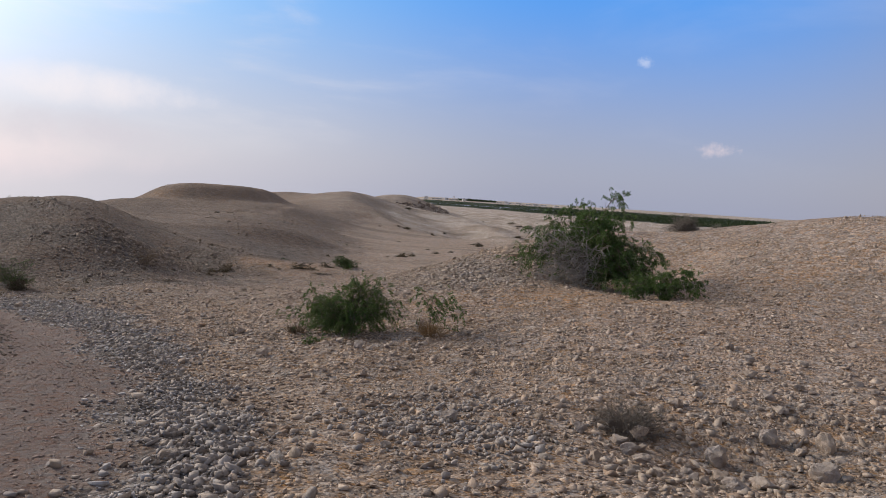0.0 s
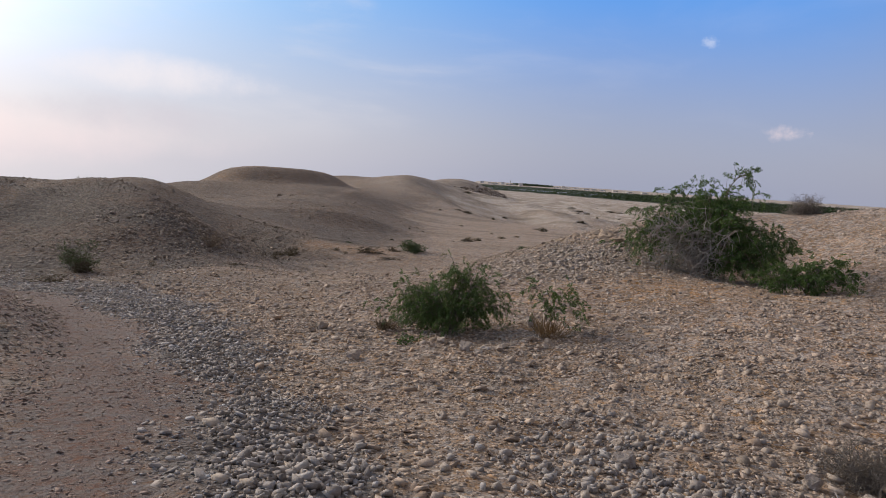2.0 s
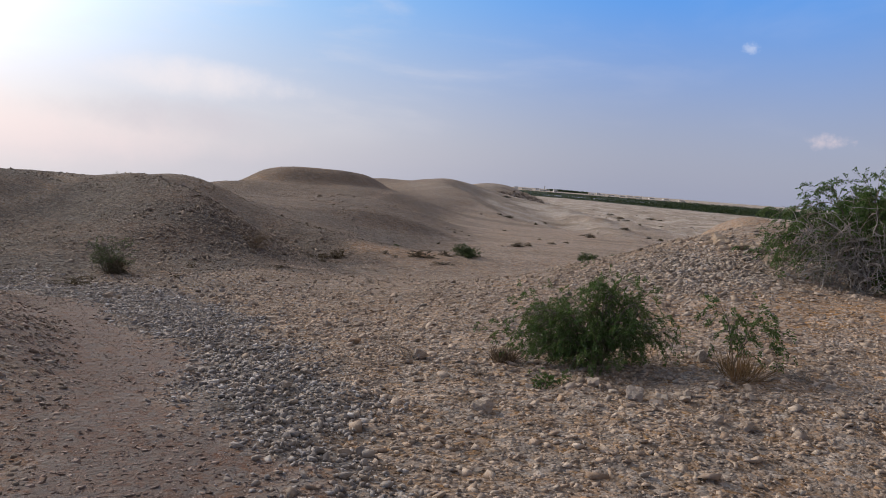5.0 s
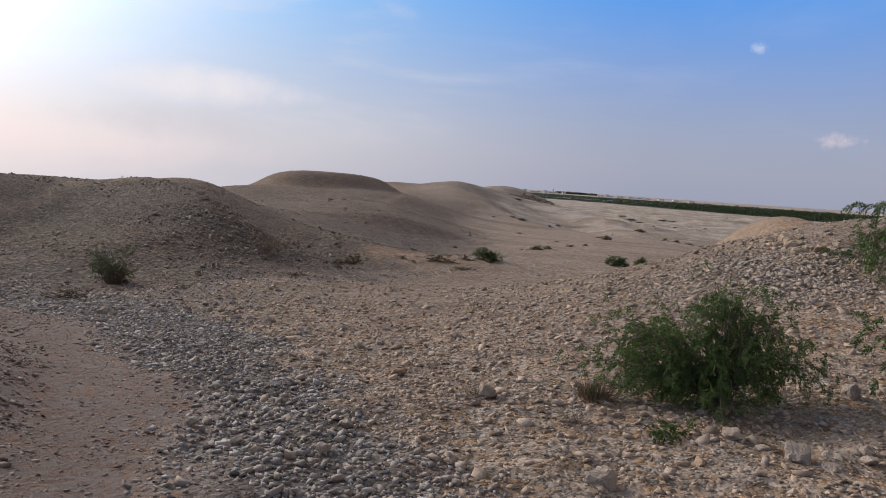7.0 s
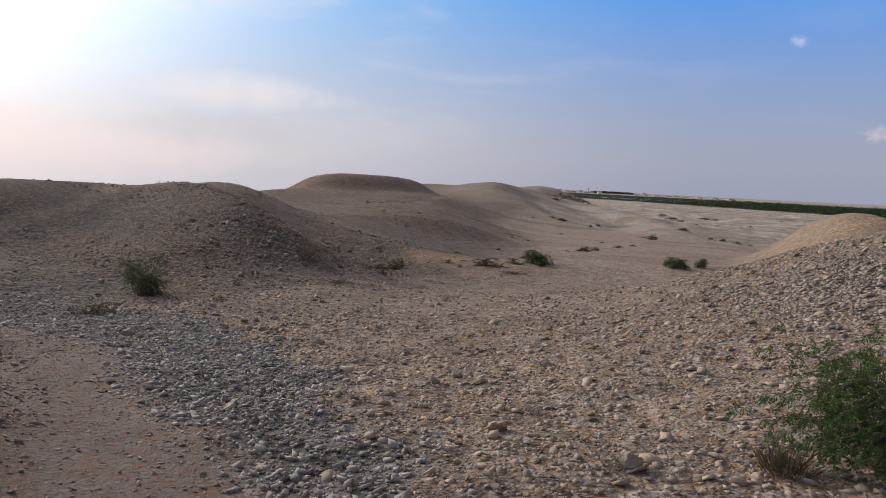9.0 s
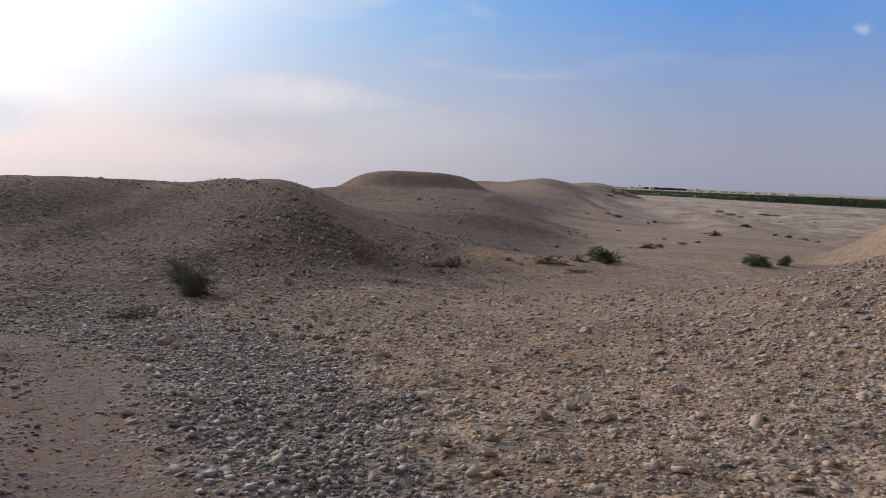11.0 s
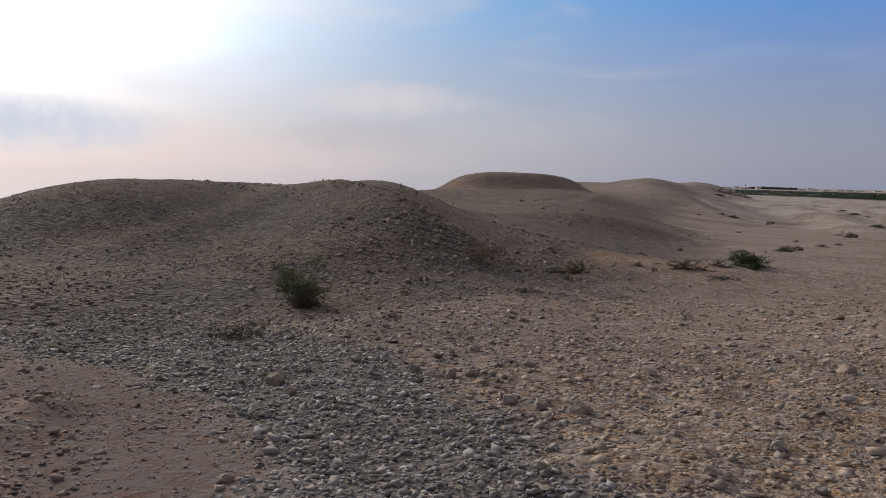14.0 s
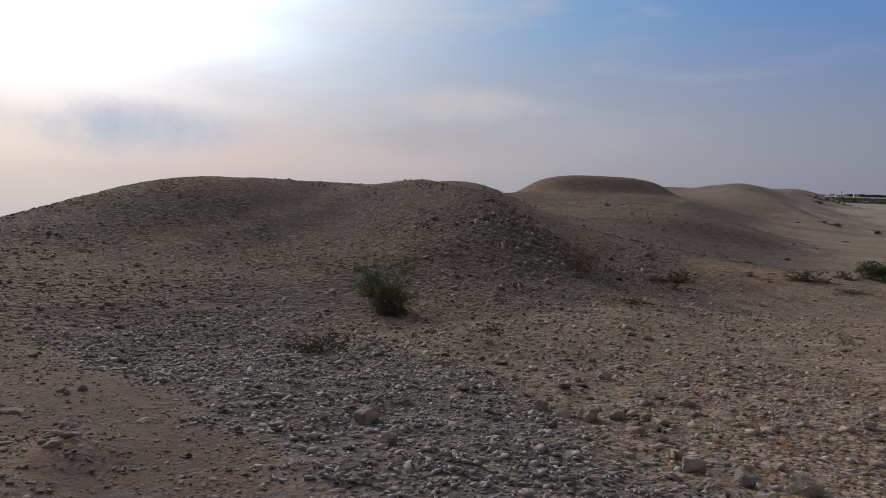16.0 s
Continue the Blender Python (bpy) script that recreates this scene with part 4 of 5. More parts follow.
stand(arching_bush("small_thorn_bush", "low green thorn bush beside the tall one", 13, ((10, 1.0, 0.62, 3), (60, 0.6, 0.7, 2), (330, 0.9, 0.45, 2), (180, 1.0, 0.38, 3), (200, 1.1, 0.25, 2), (140, 0.6, 0.5, 1), (270, 0.5, 0.4, 2), (25, 0.6, 0.8, 2)), 0.30, 0.046, 0.0085, 12, 3, 0.012, 0.03), 5.68, 17.3)
stand(arching_bush("spreading_thorn_bush", "green spreading thorn bush with feathery leaves on stony ground", 14,
                   ((168, 1.25, 0.62, 6), (150, 1.25, 0.72, 5), (190, 1.0, 0.45, 5), (180, 0.75, 0.5, 4), (180, 0.95, 0.28, 3), (158, 1.4, 0.4, 4), (215, 0.7, 0.35, 3), (130, 0.55, 0.85, 2), (90, 0.5, 0.95, 3), (60, 0.55, 0.98, 3), (25, 0.75, 0.92, 3), (350, 0.85, 0.75, 3), (5, 1.2, 0.6, 2), (270, 0.4, 0.6, 2), (300, 0.5, 0.6, 2), (235, 0.5, 0.5, 2), (185, 0.8, 0.32, 2), (330, 0.6, 0.35, 2), (20, 0.7, 0.4, 2), (70, 0.15, 1.2, 2), (178, 1.4, 0.8, 2), (12, 1.35, 0.85, 2), (110, 0.8, 1.0, 1), (40, 0.9, 1.1, 2)),
                   0.29, 0.028, 0.0055, 13, 3, 0.010, 0.06), -1.66, 13.5, 0, (0.9, 0.85, 0.96))
stand(arching_bush("arching_thorn_shoots", "few arching green thorn shoots beside dry grass", 15, ((5, 0.75, 0.7, 2), (170, 0.35, 0.75, 1), (330, 0.5, 0.5, 1), (40, 0.5, 0.8, 1)), 0.24, 0.034, 0.006, 11, 3, 0.008, 0.1), -0.12, 13.35)


stand(arching_bush("green_weed", "small green weed between pale stones", 30, ((0, 0.2, 0.09, 2), (70, 0.16, 0.1, 2), (150, 0.2, 0.08, 2), (220, 0.17, 0.08, 2), (300, 0.18, 0.09, 2)), 0.10, 0.016, 0.004, 6, 2, 0.003, 0.0), -2.3, 12.45)


def grass_tuft(name, label, seed, width, height, blades, leaf):
    rng = np.random.default_rng(seed)
    root = tagged(new(name), label, "grass")
    turn, out = rng.uniform(0, 2 * np.pi, blades), rng.uniform(0, 1, blades) ** 0.7
    foot = np.stack([np.cos(turn) * out * width * 0.22, np.sin(turn) * out * width * 0.22, np.zeros(blades)], 1)
    way = np.stack([np.cos(turn) * out * 0.6, np.sin(turn) * out * 0.6, np.ones(blades)], 1) + rng.normal(0, 0.34, (blades, 3))
    part("blade_mass", raw_mesh(name + "_blades", *leaflets(rng, foot, way, height, 0.004), leaf), root)
    return root


stand(grass_tuft("dry_grass_tuft", "dry straw-brown grass tuft beside a green bush", 16, 0.75, 0.36, 230, STRAW), -0.12, 13.0)
stand(grass_tuft("dry_weed_tuft", "small dry brown weed tuft among stones", 17, 0.6, 0.2, 260, DULL_STRAW), -2.83, 13.45)
dome = shrub("dry_dome_shrub", "dry grey-brown twiggy dome shrub between rocks", "shrub", 18, 1.1, 0.5, 95, 6, 5, 1.3, DUN_TWIG, LEAF, pairs=0, wander=0.28, droop=0.05, twig_long=0.15, thick=1.6)
stand(dome, 2.5, 8.4)
again(dome, 9.2, 26.0, 60, (1.5, 1.3, 1.5))
dome = shrub("dry_tuft_shrub", "small dry grey-brown twiggy shrub among stones", "shrub", 28, 1.05, 0.46, 16, 4, 3, 1.3, GREY_TWIG, LEAF, pairs=0, wander=0.28, droop=0.05, twig_long=0.16, thick=2.6, group="dry shrubs")
stand(dome, 10.6, 26.3, 40, (0.7, 0.7, 0.6))
stand(shrub("upright_bush", "grey-green upright bush at the foot of the mound", "bush", 19, 1.3, 1.2, 16, 6, 5, 0.66, BARK, DUSTY_LEAF, 0.032, 0.0068, 8, 0.13, 0.02, 0.22, thick=1.8), -15.85, 24.9)
mat_shrub = shrub("dark_mat_shrub", "low dark dry shrub lying on the ground", "shrub", 20, 1.0, 0.42, 16, 4, 3, 1.35, DARK_TWIG, BROWN_LEAF, 0.035, 0.010, 5, 0.25, 0.1, 0.14, thick=2.0)
stand(mat_shrub, -15.4, 24.45, 0, (0.85, 0.7, 1.1))
again(mat_shrub, -15.3, 24.5, 70, (0.65, 0.6, 1.0))
spiky = shrub("low_green_shrub", "low spiky green shrub on the pale flat", "shrub", 21, 1.6, 0.75, 14, 6, 5, 1.1, BARK, DARK_LEAF, 0.07, 0.013, 8, 0.12, 0.15, 0.3)
stand(spiky, -6.15, 43.4)
stand(shrub("bare_shrub", "bare grey-brown shrub on the mound's spur", "shrub", 22, 1.5, 0.95, 14, 5, 4, 1.0, DRY_TWIG, DUSTY_LEAF, pairs=0, wander=0.2, droop=0.04, twig_long=0.3, thick=2.2), -14.4, 33.1)

tuft = shrub("sparse_desert_shrub", "low brown desert shrub on the pale flats", "shrub", 25, 1.0, 0.42, 9, 4, 2, 1.35, DARK_TWIG, BROWN_LEAF, 0.06, 0.018, 4, 0.25, 0.1, 0.16, group="shrubs of the flats", thin=True)
stand(tuft, 14.5, 119.0, 0, (1.6, 1.1, 1.2))
# low shrubs farther off, each of its own size
for x, y, turn, w, h in ((-13.7, 20.4, 20, 1.3, 0.75), (-12.5, 22.9, 80, 0.5, 0.35), (-14.2, 27.0, 140, 0.6, 0.7), (-12.0, 29.7, 30, 0.9, 0.35), (-12.8, 40.1, 60, 1.7, 1.2), (-13.6, 40.0, 10, 0.9, 0.6), (-8.7, 41.8, 10, 2.3, 0.9), (-7.3, 42.9, 200, 1.0, 0.8), (-9.7, 40.4, 90, 0.5, 0.5), (-7.3, 40.5, 15, 1.9, 0.25), (-12.9, 35.6, 75, 0.9, 0.5), (-10.4, 41.0, 35, 0.6, 0.5), (-11.9, 34.6, 40, 0.5, 0.5), (-9.3, 30.2, 70, 0.4, 0.3)):
    again(mat_shrub, x, y, turn, (w, w * 0.7, h))
for x, y, turn, w, h in ((-3.7, 61.3, 30, 2.2, 1.9), (-2.7, 62.6, 120, 1.7, 1.5), (-0.6, 69.4, 75, 2.0, 1.2), (0.9, 73.5, 15, 1.2, 1.0), (5.4, 97.5, 160, 2.6, 3.0), (4.6, 103.0, 20, 2.6, 1.1), (-1.7, 77.7, 0, 0.9, 0.8), (-9.9, 58.5, 44, 0.9, 0.9), (-6.8, 122.0, 10, 3.2, 2.0), (-8.2, 123.0, 100, 2.4, 1.4), (-9.8, 178.0, 0, 4.0, 2.2), (-11.4, 120.0, 30, 1.4, 1.0), (-6.1, 94.3, 60, 1.6, 0.9), (-5.0, 47.5, 140, 0.8, 0.3)):
    again(tuft, x, y, turn, (w, w * 0.7, 0.6 * h))
for x, y, turn, w, h in ((16.6, 150.5, 0, 4.2, 2.4), (19.7, 138.0, 60, 3.2, 2.2), (21.3, 135.7, 20, 2.4, 2.0), (23.3, 132.7, 100, 5.0, 3.4), (24.8, 131.5, 50, 3.0, 2.4), (23.2, 286.0, 20, 9.0, 2.6), (26.8, 269.0, 70, 9.0, 2.6), (29.0, 262.0, 30, 9.0, 2.8), (30.8, 254.7, 10, 8.0, 2.6), (44.6, 290.0, 10, 9.0, 3.0), (48.0, 286.0, 10, 6.0, 2.6)):
    again(tuft, x, y, turn, (w, w * 0.5, 0.6 * h))
for x, y, turn, w, h in ((0.8, 44.4, 50, 0.8, 0.8), (2.1, 45.1, 150, 0.4, 0.7), (-10.9, 46.9, 10, 0.3, 0.3)):
    again(spiky, x, y, turn, (w, w, h))
again(dome, -4.6, 14.6, 30, (0.28, 0.28, 0.4))
again(dome, -3.05, 12.6, 70, (0.4, 0.35, 0.5))
again(dome, 0.6, 13.1, 20, (0.4, 0.4, 0.45))
again(dome, -7.7, 26.5, 130, (0.7, 0.5, 0.7))
again(dome, -4.0, 13.2, 10, (0.35, 0.3, 0.4))
rng = np.random.default_rng(29)
for _ in range(12):
    w = rng.uniform(0.3, 0.7)
    again(tuft, rng.uniform(-22, -8), rng.uniform(46, 84), rng.uniform(0, 360), (w, w * 0.8, w * 0.7))
rng = np.random.default_rng(23)
for _ in range(60):
    r, az = rng.uniform(110, 420), radians(rng.uniform(-3, 34))
    x, y = r * math.sin(az), r * math.cos(az)
    if math.hypot(x + 26, y - 322) > 50 and x > -0.03 * y:
        w = rng.uniform(0.8, 2.4) * (0.6 + r / 350)
        again(tuft, x, y, rng.uniform(0, 360), (w, w * 0.7, rng.uniform(0.7, 1.5)))
for x, y in ((-25.6, 49.5), (-24.3, 49.0), (-24.0, 48.4), (-29.5, 46.0)):
    again(dome, x, y, 50 * x, (0.35, 0.35, 0.75))

# ---------------------------------------------------------------- rocks that stand out one by one


def rock_mesh(seed, flat):
    """A broken limestone block: a chipped hull with worn edges."""
    rng = np.random.default_rng(seed)
    bm = bmesh.new()
    blunt = rng.uniform(2.6, 4.5)
    for p in rng.normal(size=(17, 3)):
        p = p / (np.abs(p) ** blunt).sum() ** (1 / blunt) * rng.uniform(0.40, 0.50)
        bm.verts.new((p[0], p[1] * 0.82, p[2] * flat))
    got = bmesh.ops.convex_hull(bm, input=bm.verts)
    bmesh.ops.delete(bm, geom=[v for v in got["geom_interior"] if isinstance(v, bmesh.types.BMVert)], context="VERTS")
    bmesh.ops.bevel(bm, geom=list(bm.edges), offset=0.03, segments=1, affect="EDGES")
    bmesh.ops.triangulate(bm, faces=list(bm.faces))
    bmesh.ops.subdivide_edges(bm, edges=[e for e in bm.edges if e.calc_length() > 0.12], cuts=2)
    bmesh.ops.triangulate(bm, faces=list(bm.faces))
    for v in bm.verts:
        v.co += v.co.normalized() * (0.085 * noise.noise(v.co * 4 + Vector((seed, 0, 0))) + 0.035 * noise.noise(v.co * 9 + Vector((0, seed, 0)))) + Vector(rng.normal(0, 0.004, 3))
    low = min(v.co.z for v in bm.verts)
    for v in bm.verts:
        v.co.z -= low
    bmesh.ops.recalc_face_normals(bm, faces=list(bm.faces))
    mesh = bpy.data.meshes.new("rock")
    bm.to_mesh(mesh)
    bm.free()
    return mesh


ROCK_MESHES = [rock_mesh(100 + k, (0.5, 0.62, 0.72, 0.42, 0.8)[k % 5]) for k in range(15)]
TAN_ROCK = stone_material("tan_bedded_limestone", [(0.36, 0.27, 0.19), (0.44, 0.34, 0.25)], False, 22.0)
OCHRE_ROCK = stone_material("ochre_stained_limestone", [(0.38, 0.24, 0.14), (0.42, 0.29, 0.19)], False, 22.0)
ROCK_LABEL = "angular pale limestone rock lying on stony ground"
rock_rng = random.Random(7)
for m in ROCK_MESHES:
    m.materials.append(ROCK)


def lay_rock(x, y, width, label=ROCK_LABEL, sink=0.24, name="rock", group="loose rocks"):
    ob = new(name, rock_rng.choice(ROCK_MESHES))
    s = [0.95 * width * rock_rng.uniform(0.88, 1.12) for _ in range(3)]
    ob.matrix_basis = pose(x, y, ground_at(x, y) - sink * s[2], rock_rng.uniform(-14, 14), rock_rng.uniform(-14, 14), rock_rng.uniform(0, 360)) @ Matrix.Diagonal((*s, 1))
    return tagged(ob, label, "rock", group)


def lay_rocks(*places, sink=0.2):
    for x, y, width in places:
        lay_rock(x, y, width, sink=sink)


# round the dry shrub
lay_rocks((3.56, 7, 0.38), (4.4, 7.39, 0.35), (2.26, 7.85, 0.37), (2.58, 8.1, 0.29), (2.24, 7.47, 0.22), (2.26, 6.57, 0.2), (3.37, 9.2, 0.24), (1.79, 8, 0.18), (4.11, 9.17, 0.23), (4.7, 8.99, 0.29), (3.8, 8.76, 0.23), (3.35, 7.76, 0.31), (4.68, 9.34, 0.3), (4.23, 8.28, 0.38), (4.83, 8.06, 0.35), (4.95, 10.49, 0.24), (5.35, 10.8, 0.21), (6.11, 11.08, 0.21), (5.35, 11.46, 0.21), (5.35, 12.23, 0.27), (3.01, 6.76, 0.27), (3.05, 6.47, 0.32), (2.82, 7.22, 0.19), (2.77, 6.59, 0.18), (2.31, 7.13, 0.23), (4.47, 7.99, 0.19), (3.92, 7.2, 0.2), (4.8, 7.73, 0.22), (3.83, 9.61, 0.19), (6.44, 10.12, 0.2), (4.93, 8.7, 0.2), (2.47, 7.72, 0.15), sink=0.1)
lay_rocks((3.46, 8.58, 0.13), (2.78, 6.86, 0.15), (2.46, 6.5, 0.14), (5.21, 8.24, 0.2), (6.36, 9.64, 0.21), (7.96, 12.77, 0.18), (3.11, 9.77, 0.17), (3.79, 8.27, 0.15), (5.38, 9.88, 0.23), (6.88, 10.2, 0.23), (5.99, 8.87, 0.26), (1.1, 6.2, 0.2), (0.2, 8.1, 0.24), (-1.5, 8.8, 0.19), (0, 9.7, 0.22), (0.6, 7.2, 0.18), (-0.3, 6.9, 0.17), (-2.1, 5.4, 0.27), (-1.2, 5.2, 0.16), (0.3, 8.7, 0.16), (0.9, 8.4, 0.18), (-0.2, 9.2, 0.15), (1.5, 7.1, 0.2), (1.6, 6.4, 0.17))
# before the spreading bush
lay_rocks((-1.8, 12.5, 0.2), (-1.42, 12.2, 0.26), (-1.1, 12.3, 0.24), (-1.6, 12.35, 0.16), (-1.2, 12.05, 0.2), (-0.9, 12.15, 0.18), (-2.5, 12.3, 0.2), (-0.4, 13.75, 0.24), (-2.95, 11.4, 0.26), (-0.5, 12.6, 0.17), (-0.2, 12.3, 0.16), (-2.7, 12.9, 0.16), (-0.7, 11.6, 0.14), (0.6, 12.1, 0.16))
# along the gravel strip
lay_rocks((-4.9, 11.3, 0.15), (-6.1, 11.7, 0.14), (-5.6, 11.4, 0.12), (-7.9, 15.2, 0.16), (-4.5, 14.8, 0.16), (-4.9, 11.9, 0.16), (-3.9, 13.25, 0.24), (-7.9, 15.3, 0.13), (-5.6, 16.0, 0.17), (-5.8, 15.6, 0.18), (-5.3, 15.7, 0.16), (-8.0, 17.6, 0.16), (-8.3, 17.7, 0.15), (-8.0, 16.3, 0.15), (-7.9, 16.0, 0.12), (-6.4, 16.8, 0.15))
lay_rocks((-5.9, 19.3, 0.16), (-7.0, 18.4, 0.13), (-5.5, 16.4, 0.2), (-4.6, 16.9, 0.22), (-8.7, 15.1, 0.13), (-9.6, 15.3, 0.12), (-10.0, 14.6, 0.13), (-11.0, 19.2, 0.2), (-11.1, 17.8, 0.24), (-10.95, 17.6, 0.16), (-10.9, 18.9, 0.18), (-9.9, 18.9, 0.2), (-9.7, 19.0, 0.26), (-9.5, 19.15, 0.16), (-9.2, 19.2, 0.17), (-10.6, 17.3, 0.22))
lay_rocks((-8.13, 18.05, 0.2), (-8.45, 17.95, 0.16), (-8.75, 18.1, 0.17), (-8.6, 17.75, 0.13), (-12.0, 15.9, 0.22), (-12.4, 16.2, 0.16), (-10.3, 18.8, 0.15), (-10.15, 19.0, 0.14), (-9.1, 20.0, 0.16), (-6.6, 17.6, 0.15), (-4.2, 15.4, 0.15), (-3.4, 15.9, 0.14))
# half-buried rocks along the far side of the trail
for x, y, width in ((-11.77, 15.73, 0.13), (-12.6, 16.3, 0.2), (-12.9, 16.7, 0.16), (-12.75, 15.8, 0.24), (-12.35, 15.0, 0.26), (-13.1, 16.2, 0.22), (-12.2, 16.6, 0.14), (-13.4, 17.0, 0.18)):
    lay_rock(x, y, width, "half-buried limestone rock beside the sandy trail", 0.52)
for x, y, width in ((-4.9, 13.9, 0.24), (-5.05, 13.95, 0.14), (4.36, 9.22, 0.24), (-2.2, 11.9, 0.13)):
    ob = lay_rock(x, y, width, "rust-stained blocky limestone rock lying on gravel")
    ob.material_slots[0].link = "OBJECT"
    ob.material_slots[0].material = OCHRE_ROCK
# strewn at random
strewn = np.random.default_rng(31)
for _ in range(150):
    x, y = strewn.uniform(-12, 7), strewn.uniform(4, 26)
    if x > float(gravel_edge(np.array(y))) - 1.0:
        lay_rock(x, y, float(np.clip(strewn.lognormal(math.log(0.11), 0.3), 0.07, 0.22)))
# a ledge of pale blocks along the edge of the stony hill
for k in range(40):
    f = k / 39
    block = lay_rock(1.6 + 1.6 * f + strewn.normal(0, 0.22), 25.0 - 3.8 * f + strewn.normal(0, 0.3), strewn.uniform(0.14, 0.5), "tan limestone block bedded in the hill's edge", 0.4, "ledge_block", "ledge blocks")
    block.material_slots[0].link = "OBJECT"
    block.material_slots[0].material = TAN_ROCK
# a small cairn of pale blocks below the flat-topped mound
for k in range(9):
    lay_rock(-26.9 + strewn.normal(0, 1.0), 83.2 + strewn.normal(0, 0.6), strewn.uniform(0.3, 0.6), "pale limestone block in a loose heap", 0.2, "heap_block", "heap of blocks")

# ---------------------------------------------------------------- the far plain


def far_material(name, a, b, scale):
    mat, n, shade = material(name)
    where = n.node("ShaderNodeNewGeometry").outputs["Position"]
    n.put(n.mix(n.step(n.noise(where, scale, 5), 0.35, 0.65), a, b), shade.inputs["Base Color"])
    shade.inputs["Roughness"].default_value = 0.9
    return mat


PLASTER = far_material("white_plaster", (0.60, 0.57, 0.54), (0.72, 0.69, 0.66), 0.5)
ROOFING = far_material("grey_roof_felt", (0.40, 0.39, 0.38), (0.5, 0.49, 0.47), 0.5)
DARK_PANE = far_material("dark_window_glass", (0.03, 0.035, 0.04), (0.06, 0.065, 0.07), 0.5)


def grove(name, label, seed, count, area, size, leaves, mat, low=1.0):
    """A far wood as one mass of leaf clumps, thrown into uneven crowns."""
    rng = np.random.default_rng(seed)
    x, y = area(rng, count)
    z = broad(x, y)
    tall = size * rng.uniform(0.45, 1.35, len(x)) * np.interp(np.degrees(np.arctan2(x, y)), [5, 13], [low, 1.0])
    c = len(x) * leaves
    who = np.repeat(np.arange(len(x)), leaves)
    p = rng.normal(size=(c, 3))
    p /= np.linalg.norm(p, axis=1, keepdims=True)
    p *= rng.uniform(0.35, 1.0, (c, 1)) ** 0.5
    centre = np.stack([x, y, z + tall * 0.5], 1)[who]
    at = centre + p * np.stack([tall * 0.95, tall * 0.95, tall * 0.5], 1)[who]
    a, b = rng.normal(size=(c, 3)), rng.normal(size=(c, 3))
    a /= np.linalg.norm(a, axis=1, keepdims=True)
    b = np.cross(a, b)
    b /= np.linalg.norm(b, axis=1, keepdims=True)
    half = (tall[who] * rng.uniform(0.16, 0.34, c))[:, None]
    verts = np.stack([at + a * half, at + b * half * 0.8, at - a * half, at - b * half * 0.8], 1).reshape(-1, 3)
    return tagged(new(name, raw_mesh(name, verts, np.arange(4 * c).reshape(-1, 4), mat)), label, "trees", kind="stuff")


def belt_area(rng, count):
    az = rng.uniform(-8, 60, count * 3)
    r = rng.uniform(460, 1600, count * 3)
    az, r = az[:], 460 + (r - 460) * rng.uniform(0, 1, count * 3) ** 0.8
    x, y = r * np.sin(np.radians(az)), r * np.cos(np.radians(az))
    keep = (grove_at(x, y) > 0.5) & ~in_lagoon(x, y)
    return x[keep][:count], y[keep][:count]


def in_lagoon(x, y):
    r, az = np.hypot(x, y), np.degrees(np.arctan2(x, y))
    one = (np.abs(r - (900 + 6 * az)) < 55 * (1 - ((az - 2) / 9.0) ** 2)) & (np.abs(az - 2) < 9)
    two = (np.abs(r - 800) < 26 * (1 - ((az - 7.5) / 6.0) ** 2)) & (np.abs(az - 7.5) < 6)
    return one | two


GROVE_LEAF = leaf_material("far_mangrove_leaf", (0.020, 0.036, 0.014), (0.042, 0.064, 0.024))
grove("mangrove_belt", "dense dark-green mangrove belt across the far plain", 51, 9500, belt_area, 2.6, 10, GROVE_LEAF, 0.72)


def island_area(rng, count):
    f = rng.uniform(0, 1, count)
    az = np.radians(1.0 + 3.2 * f)
    r = 2150 + rng.uniform(-25, 25, count)
    return r * np.sin(az), r * np.cos(az)


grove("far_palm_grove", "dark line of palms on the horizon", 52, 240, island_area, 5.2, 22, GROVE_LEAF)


def lagoon(name, label, r_mid, r_slope, az_mid, az_half, half):
    """A shallow sheet of water between the mangroves."""
    az = np.linspace(az_mid - az_half, az_mid + az_half, 41)
    wide = half * (1 - ((az - az_mid) / az_half) ** 2) + 0.5
    verts = []
    for sign in (-1, 1):
        r = r_mid + r_slope * az + sign * wide + 5 * np.sin(az * 5 + sign)
        verts.append(np.stack([r * np.sin(np.radians(az)), r * np.cos(np.radians(az)), 0 * az], 1))
    verts = np.concatenate(verts)
    verts[:, 2] = broad(verts[:, 0], verts[:, 1]).max() + 0.12
    i = np.arange(40)
    mesh = raw_mesh(name, verts, np.stack([i, i + 41, i + 42, i + 1], 1), WATER)
    return tagged(new(name, mesh), label, "water", kind="structure")


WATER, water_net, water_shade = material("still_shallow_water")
water_shade.inputs["Base Color"].default_value = (0.10, 0.13, 0.14, 1)
water_shade.inputs["Roughness"].default_value = 0.08
bumped(water_net, water_shade, water_net.noise(water_net.node("ShaderNodeNewGeometry").outputs["Position"], 1.5, 3), 0.02, 0.3)
lagoon("water_1", "pale still water between mangroves", 900, 6.0, 2.0, 9.0, 55)
lagoon("water_2", "narrow pale water between mangroves", 800, 0.0, 7.5, 6.0, 26)


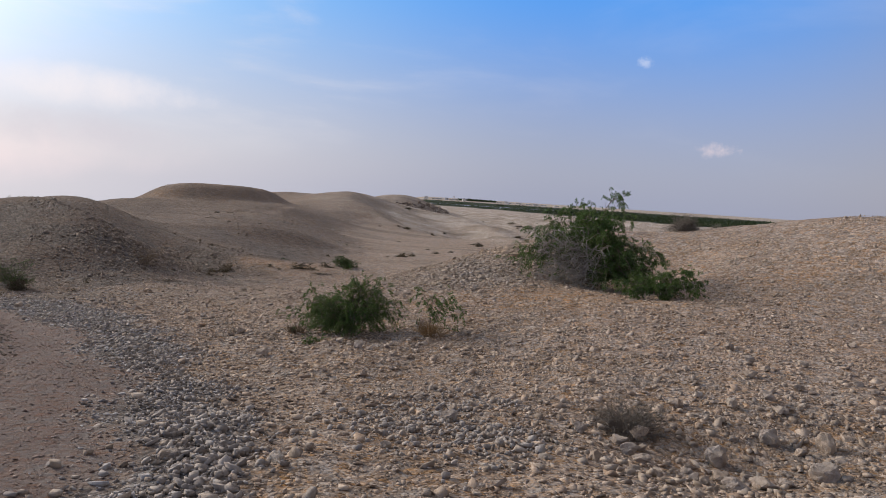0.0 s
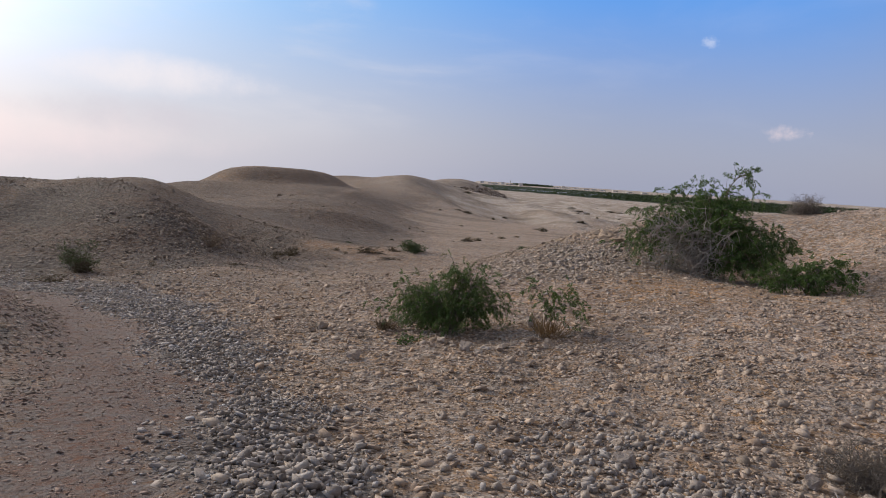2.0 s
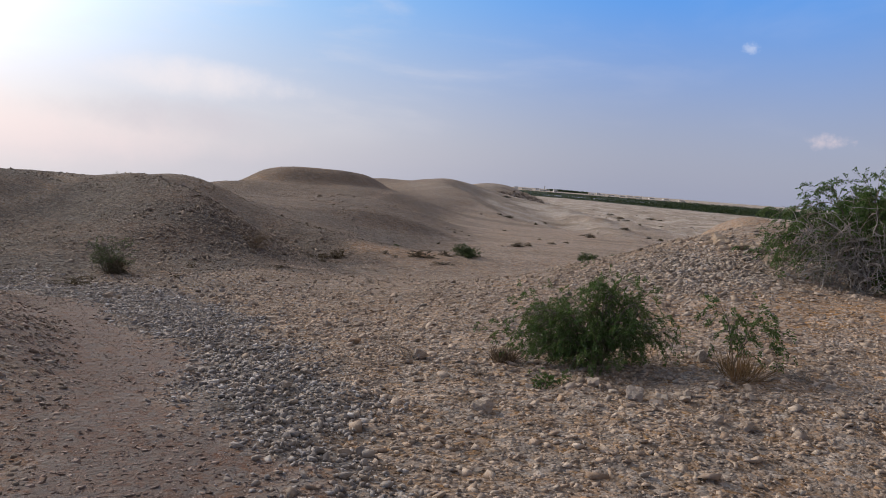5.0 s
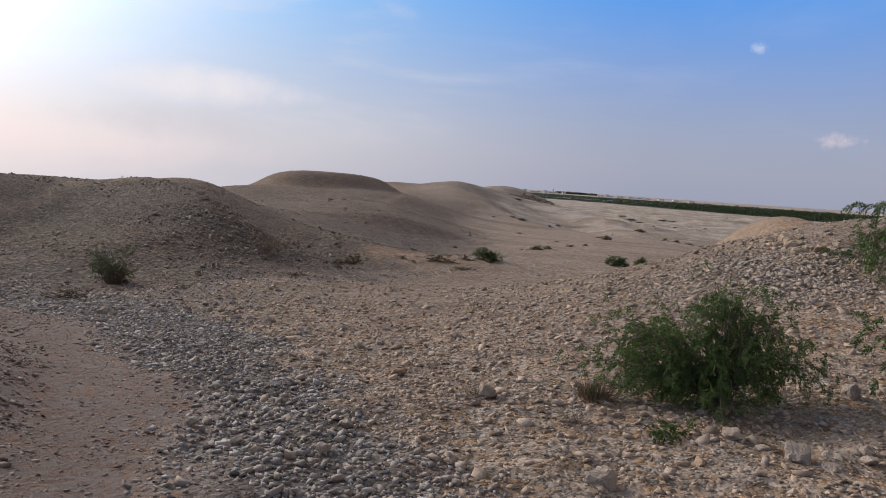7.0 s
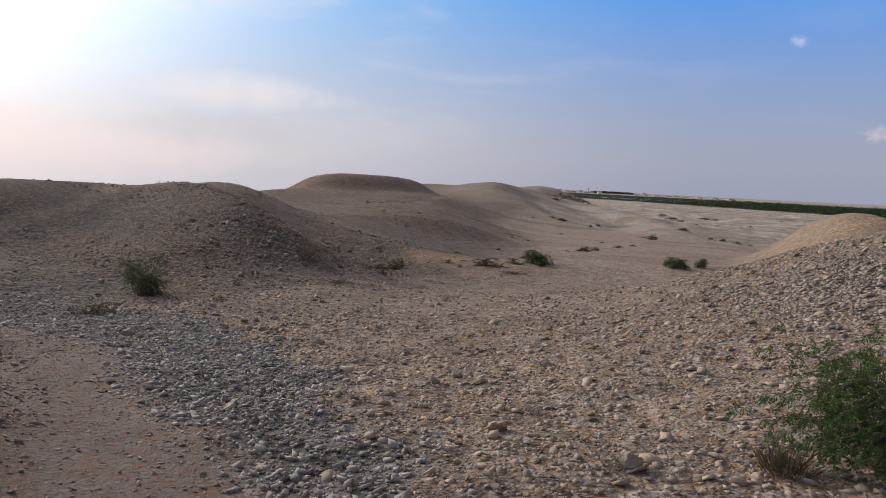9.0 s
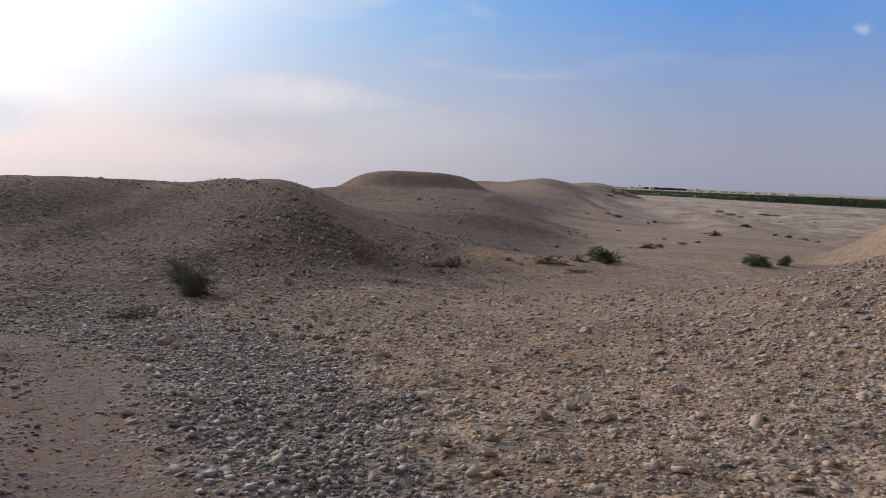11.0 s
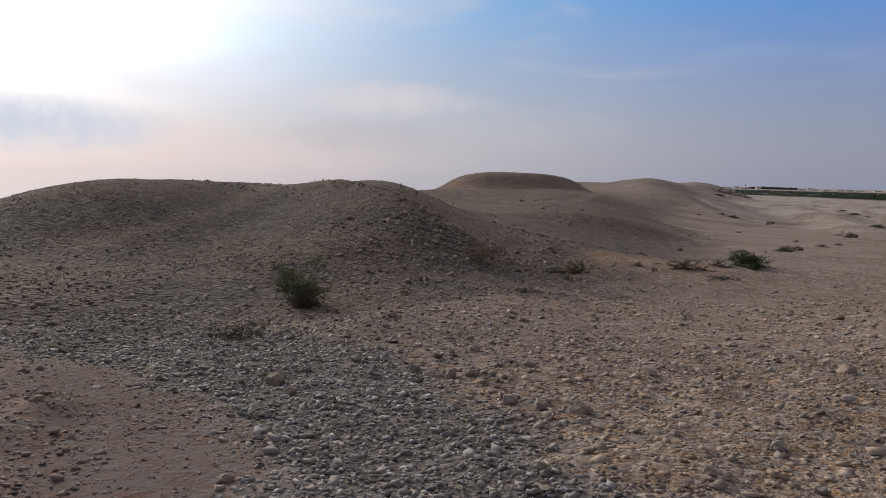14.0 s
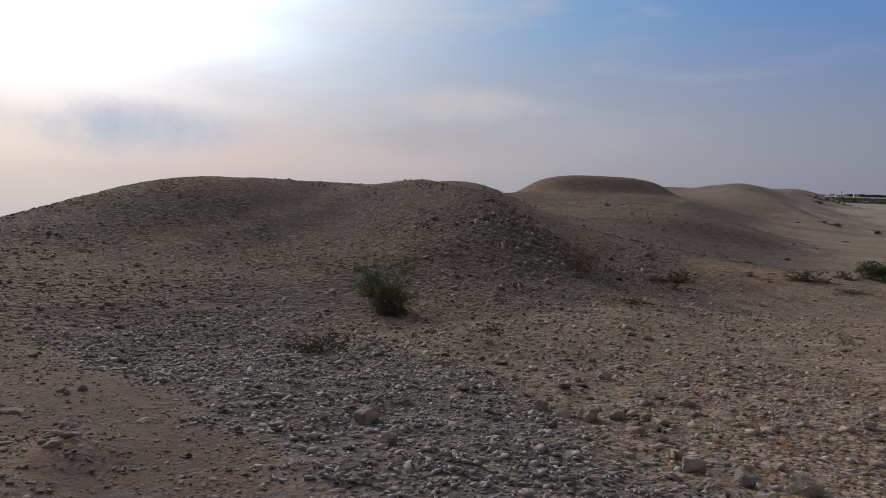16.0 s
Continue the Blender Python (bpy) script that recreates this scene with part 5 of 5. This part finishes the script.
def box_mesh(name, w, d, h, z0, mat, bevel=0.05):
    bm = bmesh.new()
    bmesh.ops.create_cube(bm, size=1.0)
    for v in bm.verts:
        v.co = Vector((v.co.x * w, v.co.y * d, z0 + (v.co.z + 0.5) * h))
    bmesh.ops.bevel(bm, geom=list(bm.edges), offset=bevel, segments=1, affect="EDGES")
    mesh = bpy.data.meshes.new(name)
    bm.to_mesh(mesh)
    bm.free()
    mesh.materials.append(mat)
    return mesh


def far_house(w, d, h, rows, columns):
    root = tagged(new("far_house"), "low white flat-roofed building on the horizon", "building", "far buildings")
    part("wall", box_mesh("house_wall", w, d, h, -1.0, PLASTER), root)
    part("roof", box_mesh("house_roof", w + 0.6, d + 0.6, 0.5, h - 1.0, ROOFING), root)
    pane = box_mesh("house_window", 1.6, 0.16, 1.5, 0, DARK_PANE, 0.02)
    for r in range(rows):
        for c in range(columns):
            ob = part("window", pane, root)
            ob.location = (-w / 2 + w * (c + 0.5) / columns, -d / 2 - 0.02, 0.6 + 3.2 * r)
    return root


low_house, tall_house = far_house(15, 9, 4, 1, 4), far_house(10, 9, 7, 2, 2)
houses = np.random.default_rng(53)
placed = {low_house: False, tall_house: False}
for az in (0.15, 0.55, 0.9, 4.6, 6.2, 9.3, -1.6, 1.6, -0.5, -0.9, 5.1, 5.4, 7.0, 7.6, 8.3, 10.4, 11.6):
    kind = tall_house if houses.random() < 0.4 else low_house
    r = houses.uniform(1850, 2050)
    x, y = r * math.sin(radians(az)), r * math.cos(radians(az))
    at = pose(x, y, ground_at(x, y), 0, 0, houses.uniform(-30, 30))
    if placed[kind]:
        copy_thing(kind, at)
    else:
        kind.matrix_basis, placed[kind] = at, True
tower = tagged(new("far_tower"), "slim pale tower beside white buildings on the horizon", "tower")
part("shaft", box_mesh("tower_shaft", 3.0, 3.0, 12.0, -1.0, PLASTER), tower)
part("cap", box_mesh("tower_cap", 4.2, 4.2, 1.4, 11.0, PLASTER), tower)
tower.matrix_basis = pose(1950 * math.sin(radians(0.72)), 1950 * math.cos(radians(0.72)), ground_at(24.5, 1950.0))
